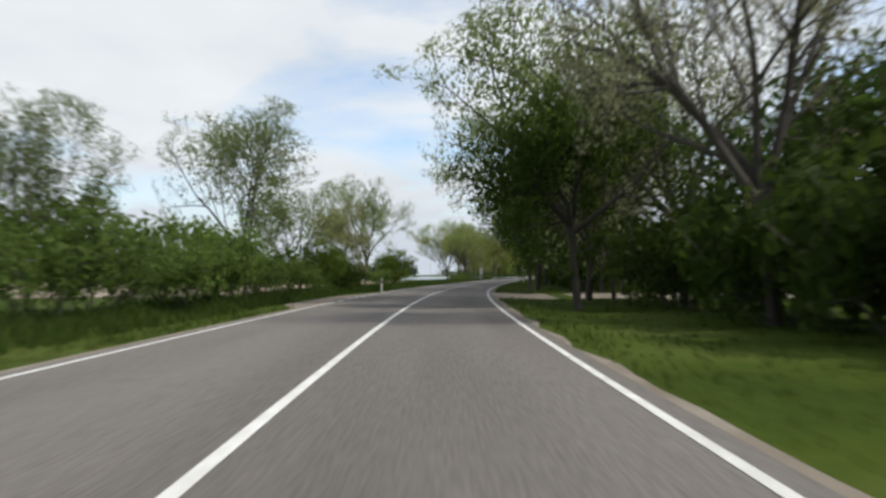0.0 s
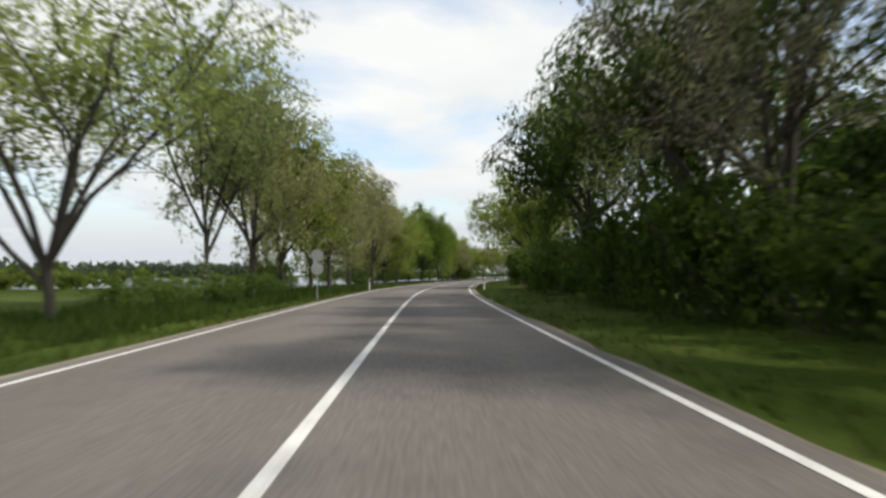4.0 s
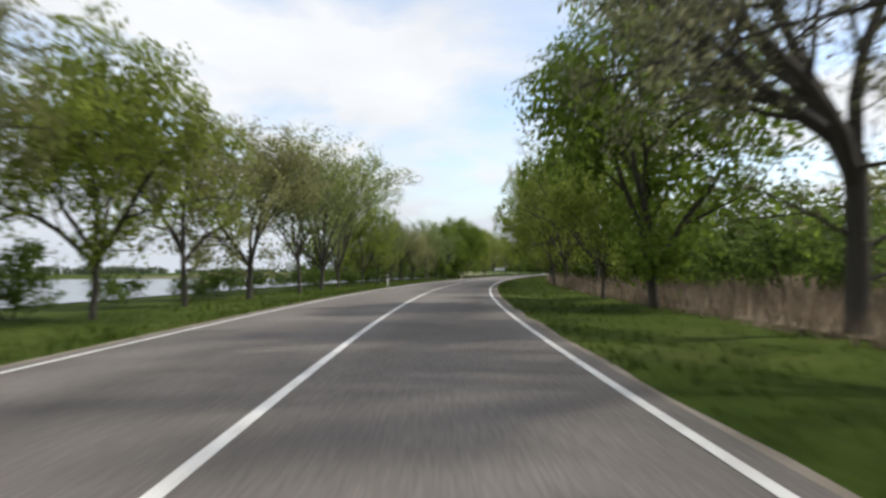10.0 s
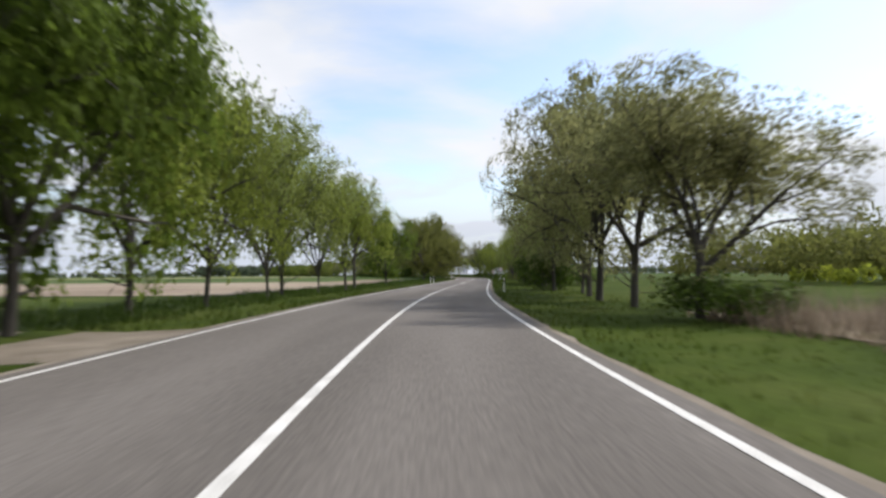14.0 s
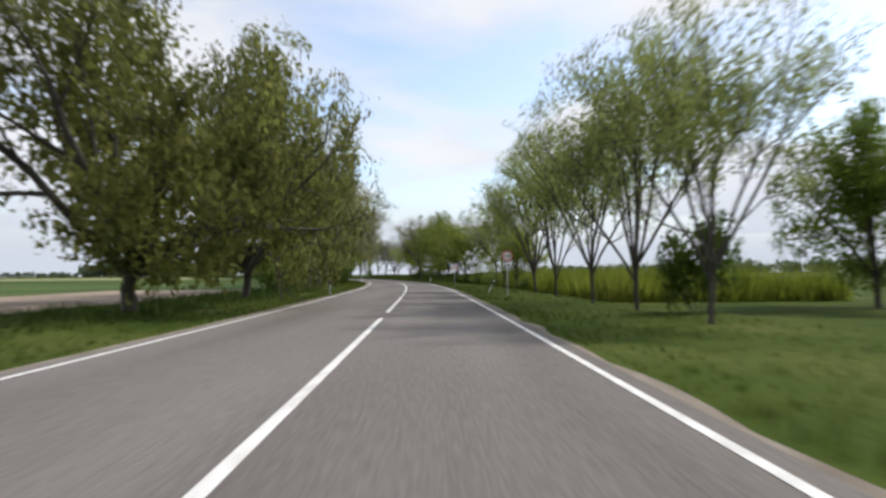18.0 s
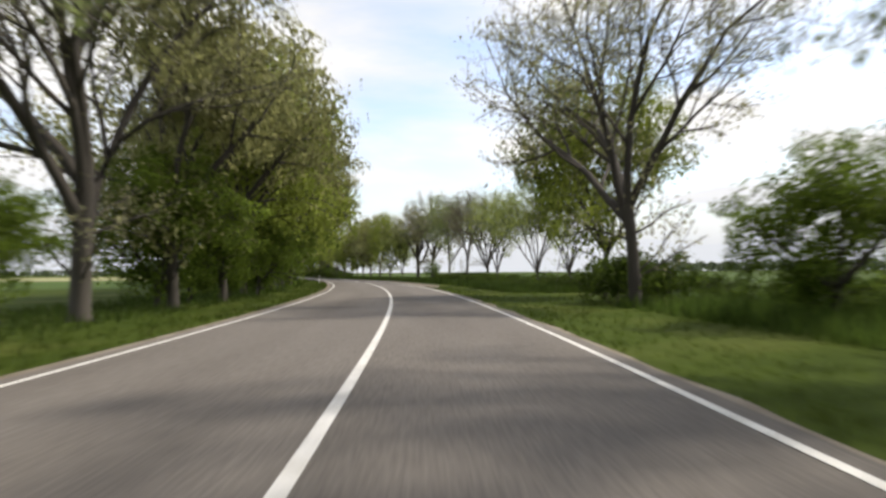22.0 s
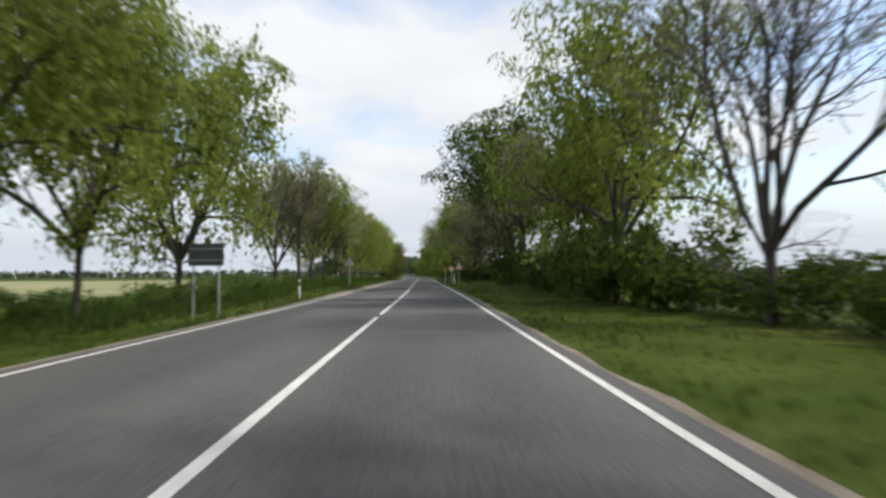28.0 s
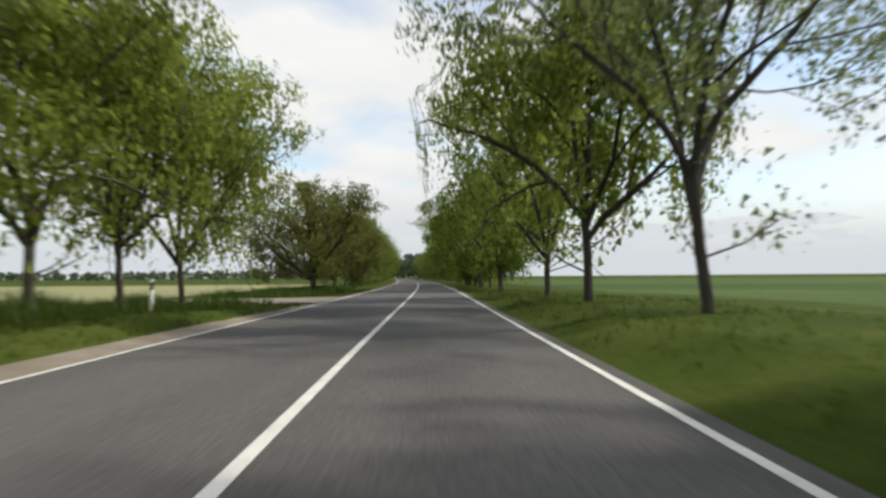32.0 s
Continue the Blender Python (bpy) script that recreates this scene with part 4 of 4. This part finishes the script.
plant("vase", 620.2, 12.0, 9.6, 7.8)
plant("spring", 627.1, -8.5, 16.0, 15.0)
plant("vase", 631.0, 11.4, 9.4, 6.6)
plant("stark", 642.4, 13.5, 11.5, 10.1)
plant("spring", 643.9, -8.5, 16.0, 14.5)
plant("bare", 648.8, 12.5, 11.5, 9.0)
plant("leafy", 649.0, -8.5, 16.5, 15.0)
plant("ash", 656.2, 12.0, 12.2, 9.3)
plant("ash", 656.7, -8.5, 16.0, 14.5)
plant("bare", 665.1, 11.5, 13.5, 8.1)
plant("ash", 665.9, -8.5, 16.0, 13.0)
plant("bare", 670.2, -8.5, 16.5, 15.0)
plant("bare", 673.7, 11.2, 13.2, 11.5)
plant("leafy", 678.4, -8.5, 16.5, 15.5)
plant("green", 684.0, -8.5, 16.5, 15.0)
plant("leafy", 685.2, 9.0, 12.5, 9.5)
plant("ash", 689.0, -8.5, 16.5, 15.5)
plant("spring", 692.6, 8.7, 12.5, 9.5)
plant("leafy", 697.7, -8.5, 16.5, 15.5)
plant("spring", 700.0, 8.5, 13.4, 9.5)
plant("leafy", 707.5, 8.5, 13.5, 9.5)
plant("stark", 732.6, 9.2, 13.0, 12.0)
plant("leafy", 738.4, -8.5, 10.2, 7.5)
plant("leafy", 743.3, -8.5, 11.6, 7.0)
plant("stark", 746.2, 9.7, 12.0, 10.0)
plant("leafy", 757.2, -8.5, 12.0, 10.0)
plant("leafy", 758.5, 9.5, 14.8, 10.6)
plant("leafy", 766.5, 11.4, 10.5, 8.4)
plant("bare", 773.2, 10.3, 12.4, 11.0)
plant("stark", 775.2, -8.8, 9.4, 7.5)
plant("spring", 782.3, -8.5, 10.8, 6.5)
plant("dark", 782.5, 9.2, 15.0, 13.0)
plant("leafy", 787.8, -8.5, 11.3, 6.8)
plant("ash", 795.4, -8.5, 11.0, 8.4)
plant("bare", 796.0, 9.4, 12.4, 11.0)
plant("stark", 802.9, 9.5, 11.5, 10.5)
plant("spring", 806.0, -8.5, 9.6, 8.8)
plant("spring", 811.9, -8.5, 10.0, 9.0)
plant("bare", 824.1, 8.5, 13.0, 14.0)
plant("spring", 825.5, -8.3, 10.6, 9.5)
plant("leafy", 833.5, -8.3, 11.0, 9.5)
plant("ash", 843.2, 7.3, 13.0, 12.0)
plant("leafy", 845.0, -8.3, 11.4, 8.6)
plant("leafy", 849.7, -8.3, 11.2, 8.4)
plant("leafy", 851.3, 6.6, 13.5, 10.0)
plant("leafy", 854.7, -8.3, 11.6, 8.8)
plant("leafy", 861.0, 7.0, 13.5, 11.0)
plant("green", 881.9, 7.0, 12.0, 10.8)
plant("round", 882.8, -8.3, 9.6, 13.8)
plant("leafy", 902.2, 7.0, 12.0, 12.5)
plant("green", 920.4, 7.0, 12.0, 12.5)
plant("spring", 178.0, -8.5, 11.5, 8.7)
plant("leafy", 192.0, -8.2, 10.9, 7.8)
plant("green", 216.3, -8.1, 11.5, 7.6)
plant("spring", 238.9, -8.3, 10.0, 6.1)
plant("leafy", 261.2, -8.1, 8.5, 6.2)
plant("spring", 288.5, -8.1, 8.9, 7.8)
plant("ash", 295.1, -7.5, 8.9, 7.8)
plant("leafy", 314.7, -8.2, 8.5, 5.7)
plant("ash", 321.0, -8.2, 6.4, 6.4)
plant("leafy", 385.2, -8.5, 10.3, 7.6)
plant("vase", 391.6, -7.9, 10.3, 7.6)
plant("leafy", 398.0, -9.1, 10.3, 7.6)
plant("vase", 404.4, -8.5, 10.3, 7.6)
plant("leafy", 410.8, -7.9, 10.3, 7.6)
plant("spring", 554.2, -8.3, 14.0, 11.5)
plant("leafy", 570.7, -8.3, 14.0, 12.0)
plant("spring", 596.0, -8.0, 14.5, 12.5)
plant("spring", 602.7, -7.8, 14.5, 12.5)
plant("spring", 632.7, -8.5, 15.5, 13.0)
plant("green", 638.3, -7.9, 14.0, 12.0)
plant("green", 703.5, -8.5, 15.0, 13.0)
plant("leafy", 709.3, -7.9, 15.5, 13.5)
plant("green", 715.1, -9.1, 15.0, 13.0)
plant("leafy", 720.9, -8.5, 15.5, 13.0)
plant("leafy", 726.7, -7.9, 14.5, 12.0)
plant("leafy", 732.5, -9.1, 14.0, 11.5)
plant("leafy", 749.4, -8.5, 11.5, 8.8)
plant("leafy", 818.7, -8.4, 10.4, 9.5)
plant("ash", 839.2, -8.3, 11.6, 8.6)
plant("vase", 32.5, 9.4, 11.5, 9.0)
plant("vase", 58.2, 10.2, 11.5, 9.0)
plant("dark", 64.0, 10.8, 11.5, 9.0)
plant("dark", 122.8, 9.5, 11.5, 9.0)
plant("vase", 128.5, 10.1, 11.5, 9.0)
plant("dark", 134.2, 8.9, 11.5, 9.0)
plant("leafy", 313.7, 8.4, 11.5, 8.4)
plant("spring", 383.1, 8.4, 9.5, 8.8)
plant("spring", 395.4, 8.9, 9.9, 8.7)
plant("vase", 401.5, 9.5, 9.9, 8.7)
plant("spring", 407.5, 8.3, 9.9, 8.7)
plant("leafy", 433.2, 9.4, 8.8, 6.7)
plant("vase", 450.0, 9.2, 7.2, 6.6)
plant("vase", 497.5, 8.4, 9.4, 6.3)
plant("leafy", 571.9, 8.7, 12.0, 9.0)
plant("vase", 679.0, 9.8, 9.6, 7.2)
plant("bare", 790.1, 9.4, 12.5, 10.5)
plant("spring", 808.2, 8.0, 10.2, 9.6)
plant("vase", 817.1, 9.6, 10.5, 8.6)
plant("vase", 831.9, 7.8, 8.5, 6.4)
# trees between the stretches
for s, n, kind, h, w in ((92, 7.6, "leafy", 12, 11), (101, 8.6, "leafy", 11.5, 9), (110, 9.0, "dark", 11, 8.5), (118, 9.6, "bare", 12, 8)):
    plant(kind, s, n, h, w)

plant("leafy", 247.5, -9.2, 10.2, 8.4)
plant("leafy", 813, 7.8, 13.0, 11.5)
plant("leafy", 715, 8.8, 12.0, 9.0)
plant("leafy", 722, 9.0, 11.5, 9.0)

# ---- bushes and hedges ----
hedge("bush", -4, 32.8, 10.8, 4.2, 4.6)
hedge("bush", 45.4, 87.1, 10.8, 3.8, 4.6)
hedge("copse", 190, 214, -12.5, 5.4, 6.0, 8.0, 1.0)
hedge("copse", 246, 262, -12.5, 5.4, 6.0, 8.0, 1.0)
hedge("copse", 318, 372.2, -12.5, 6.0, 6.4, 6.5, 1.0)
hedge("shrub", 178.0, 372.2, -11.0, 1.6, 3.2, 5.2, 0.6)
hedge("copse", 182.8, 326.3, 18.0, 6.4, 6.6, 8.0, 1.4)
plant("dark", 24, 6.3, 8.8, 8.4)
plant("ash", 31, 8.0, 15.5, 15.0)
plant("dark", 49, 6.5, 9.2, 7.0)
hedge("shrub", 38, 45.4, -10.2, 3.4, 3.8, 2.4)
plant("green", 50.6, -9.8, 4.2, 4.4)
hedge("bush", 53.4, 58.6, -9.6, 2.5, 3.6, 2.6)
plant("ash", 53, 7.2, 15.5, 16.0)
plant("leafy", 75.6, 8.4, 14.0, 13.0)
plant("leafy", 86, 7.4, 15.5, 14.0)
plant("ash", 45.4, -10.5, 8.0, 7.2)
plant("ash", 64, -9.4, 12.0, 10.0)
hedge("shrub", 18, 34, -8.6, 3.4, 4.2, 2.4)
hedge("shrub", 20, 36, -11.5, 4.2, 4.6, 3.0)
# Two unseen trees behind the start, added to shade the first verge.
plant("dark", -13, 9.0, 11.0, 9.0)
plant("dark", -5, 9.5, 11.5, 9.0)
# This row also begins out of view, for the same shade.
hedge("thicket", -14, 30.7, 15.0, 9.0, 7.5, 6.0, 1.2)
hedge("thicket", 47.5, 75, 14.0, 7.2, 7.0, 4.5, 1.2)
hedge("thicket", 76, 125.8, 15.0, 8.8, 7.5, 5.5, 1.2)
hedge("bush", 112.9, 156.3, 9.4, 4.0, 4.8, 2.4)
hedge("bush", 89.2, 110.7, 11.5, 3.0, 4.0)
hedge("shrub", 123.6, 145.2, -8.6, 1.6, 2.6)
plant("bush", 177.4, 9.0, 3.4, 5.0)
plant("bush", 181.7, 10.5, 3.0, 4.6)
hedge("shrub", 223, 235, 11.0, 2.4, 4.0, 3.4)
plant("bush", 242.4, -8.2, 4.2, 5.0)
plant("bush", 245.7, -8.8, 3.2, 4.6)
hedge("shrub", 174.2, 213.7, 16.0, 3.6, 4.4, 4.0)
hedge("shrub", 218.3, 324.1, 15.0, 3.8, 5.0, 4.0, 2.0)
hedge("bush", 361.7, 369.0, -8.6, 1.5, 2.6)
plant("bush", 375.3, 8.6, 1.4, 3.6)
plant("shrub", 364.8, 10.5, 2.2, 3.2)
hedge("bush", 409.2, 413.5, 8.8, 3.0, 3.8)
hedge("bush", 430.6, 438.9, 9.2, 3.4, 4.4)
hedge("bush", 445.1, 457.6, 9.8, 3.4, 4.4)
hedge("shrub", 424, 446, 13.6, 2.6, 4.0, 2.4)
plant("bush", 482.6, 10.0, 3.6, 2.6)
plant("bush", 437.6, 9.4, 4.4, 5.2)
plant("bush", 441.0, 10.2, 3.6, 4.6)
plant("green", 484.8, 17.2, 7.4, 6.4)
plant("bush", 510.9, -9.0, 2.6, 4.0)
hedge("shrub", 512.9, 555.4, 10.4, 1.2, 2.6, 2.6)
hedge("shrub", 502.7, 533.1, 14.0, 1.4, 3.0, 3.4)
hedge("bush", 540, 573.7, 10.2, 1.7, 3.0, 2.6)
hedge("bush", 566, 624, 13.2, 1.3, 3.6, 3.0)
hedge("bush", 626, 664, 12.8, 1.3, 3.4, 2.7)
hedge("bush", 614.1, 727.2, 11.5, 0.6, 2.6, 3.6, 1.5)
hedge("bush", 567.6, 577.0, -8.6, 2.4, 4.0, 3.0)
hedge("green", 579.0, 586.0, -8.4, 4.4, 5.2, 4.5)
hedge("green", 595.9, 624.1, -8.0, 5.4, 6.0, 5.0)
hedge("bush", 593.9, 600.0, 9.6, 2.2, 3.2)
hedge("bush", 545, 566, -9.4, 2.8, 4.2, 3.2)
hedge("bush", 634, 648, -11.2, 4.2, 5.0, 2.8)
hedge("bush", 668, 728, -9.6, 1.8, 3.6, 5.0)
plant("shrub", 662.9, 11.2, 3.2, 2.6)
hedge("bush", 737.6, 754.1, 11.0, 1.8, 3.6)
hedge("bush", 754.1, 790.9, 9.4, 3.4, 4.6)
hedge("shrub", 725.1, 775, -8.8, 1.3, 2.8, 2.8)
hedge("shrub", 780, 840, -9.4, 0.9, 2.4, 5.0)
hedge("bush", 806.0, 816.5, 9.8, 3.0, 4.2)
hedge("bush", 797, 818, 10.8, 2.1, 4.0, 2.6)
hedge("bush", 770, 796, 11.4, 1.9, 3.8, 2.8)
hedge("bush", 812, 834, 8.2, 3.0, 4.6)
for s in range(0, 13):
    plant("shrub", 178.3 + s * 14.0, -9.8 - (s * 5 % 3) * 0.5, 1.3 + (s * 7 % 5) * 0.3, 3.0)
plant("green", 814.4, -8.8, 4.2, 4.4)
for s in range(0, 8):
    plant("leafy" if s < 2 else "copse", 891.2 + s * 9.5, 8.0, 11.0, 9.0)
    plant("leafy" if s < 2 else "copse", 896.4 + s * 9.5, -8.4, 10.5, 9.0)
for s in range(0, 12):
    plant("copse", 975.2 + s * 12.0, 8.2, 11.5, 10.0)
    plant("copse", 978.3 + s * 12.0, -8.4, 11.0, 10.0)

# ---- signs, posts and poles ----
for s in (49.8, 156.0, 205.0, 308.8, 355.6, 504.9, 558.5, 664.0, 762.6):
    delineator(s, -4.75)
for s in (155.5, 205.8, 405.0, 801.3):
    delineator(s, 4.6)
delineator(563.0, 5.8)
delineator(847.8, -6.6)
delineator(453.9, -5.1)
delineator(454.6, -4.7)
delineator(507.9, 5.9, 24, 12)
restriction_end_sign(95.7, 5.3, 2.1)
sign_backs(136.7, -4.9, (1.6, 2.3), "two round grey sign backs on one pole")
no_overtaking_sign(499.1, 6.0, 2.3)
warning_sign(537.0, 6.0, 2.0, bend=True)
board_back(751.2, -5.4, 1.95, 1.1, 0.7, "dark back of a board on two zinc poles")
warning_sign(790, -5.4, 2.0, turn=180, label="grey back of a warning triangle on a zinc pole")
warning_sign(797.8, 4.9, 1.62)
priority_sign(805.1, 4.5, 1.66)
arrow_sign(816.4, 4.2, 1.80)
utility_pole(123.6, -45, 9.5, (-0.75, 0.75))
utility_pole(395, -223, 20)
utility_pole(450, -251, 20)

# ---- grass, weeds, reeds and far woods ----
CLEAR = [(25.0, 45.0, -6.1, -3.5), (34.4, 43.4, 3.5, 24), (626.2, 685.4, 3.5, 7.6), (368.0, 373.8, -9, -3), (860.7, 870.2, -40, -3)]
blades("grass", 45000, (-5, 896.4), (-4.35, -9.5), 0.20, 0.035, BLADE, "uneven green grass on the verge", "grass", 11, 1.5)
blades("grass", 45000, (-5, 896.4), (3.95, 10.5), 0.16, 0.035, BLADE, "uneven green grass on the verge", "grass", 12, 1.5)
blades("weeds", 26000, (-5, 169.8), (-5.8, -12), 0.5, 0.05, WEED, "tall green weeds and nettles behind the verge", "weeds", 13)
blades("weeds", 22000, (716.7, 896.4), (-6.2, -13), 0.6, 0.05, WEED, "tall green weeds and nettles behind the verge", "weeds", 14)
blades("weeds", 20000, (372.2, 716.7), (-7.0, -13), 0.4, 0.05, WEED, "tall green weeds behind the verge", "weeds", 15)
blades("reeds", 44000, (167.6, 377.4), (8.4, 34), 0.85, 0.045, REED, "dry brown reeds standing beside the verge", "reeds", 16, 1.3)
blades("weeds", 22000, (609.0, 732.4), (7.4, 13), 0.6, 0.05, WEED, "tall green weeds and nettles behind the verge", "weeds", 18)
blades("weeds", 9000, (556, 593.9), (8.0, 15), 0.7, 0.05, WEED, "tall green weeds and nettles behind the verge", "weeds", 17)
blades("tall_weeds", 34000, (490, 556), (9.4, 20), 1.45, 0.07, TALL_WEED, "tall dense yellow-green weeds behind the mown verge", "weeds", 19)
far_wood("far_wood", (104.3, 533.1), (-420, -330), 560, 11, FAR_LEAVES, "low haze-toned green wood on the horizon", 21)
far_wood("far_wood", (-100, 330), (-520, -430), 620, 10, FAR_LEAVES, "low haze-toned green wood on the horizon", 22)
far_wood("shore_scrub", (154, 168), (-260, -28), 520, 2.2, LEAVES["copse"], "low green scrub along the lake shore", 30, 40, 0.09)
far_wood("far_wood", (420, 474), (34, 84), 190, 7.4, LEAVES["round"], "grey-brown wood edge behind the reed bed", 23, 300, 0.02)
far_wood("yellow_shrubs", (191.4, 440), (34, 47), 330, 1.9, RAPE, "bright yellow-green shrubs behind the reeds", 24, 80, 0.06)
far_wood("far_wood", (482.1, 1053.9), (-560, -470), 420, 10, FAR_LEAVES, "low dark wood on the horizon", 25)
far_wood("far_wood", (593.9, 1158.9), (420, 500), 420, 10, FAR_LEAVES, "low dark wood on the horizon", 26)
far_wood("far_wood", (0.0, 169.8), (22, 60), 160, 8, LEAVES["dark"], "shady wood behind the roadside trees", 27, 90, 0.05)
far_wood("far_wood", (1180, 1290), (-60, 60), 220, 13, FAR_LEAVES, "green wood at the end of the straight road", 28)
far_wood("far_wood", (1190, 1290), (-330, -62), 260, 5.4, FAR_LEAVES, "low haze-toned green hedge line beyond the fields", 31)
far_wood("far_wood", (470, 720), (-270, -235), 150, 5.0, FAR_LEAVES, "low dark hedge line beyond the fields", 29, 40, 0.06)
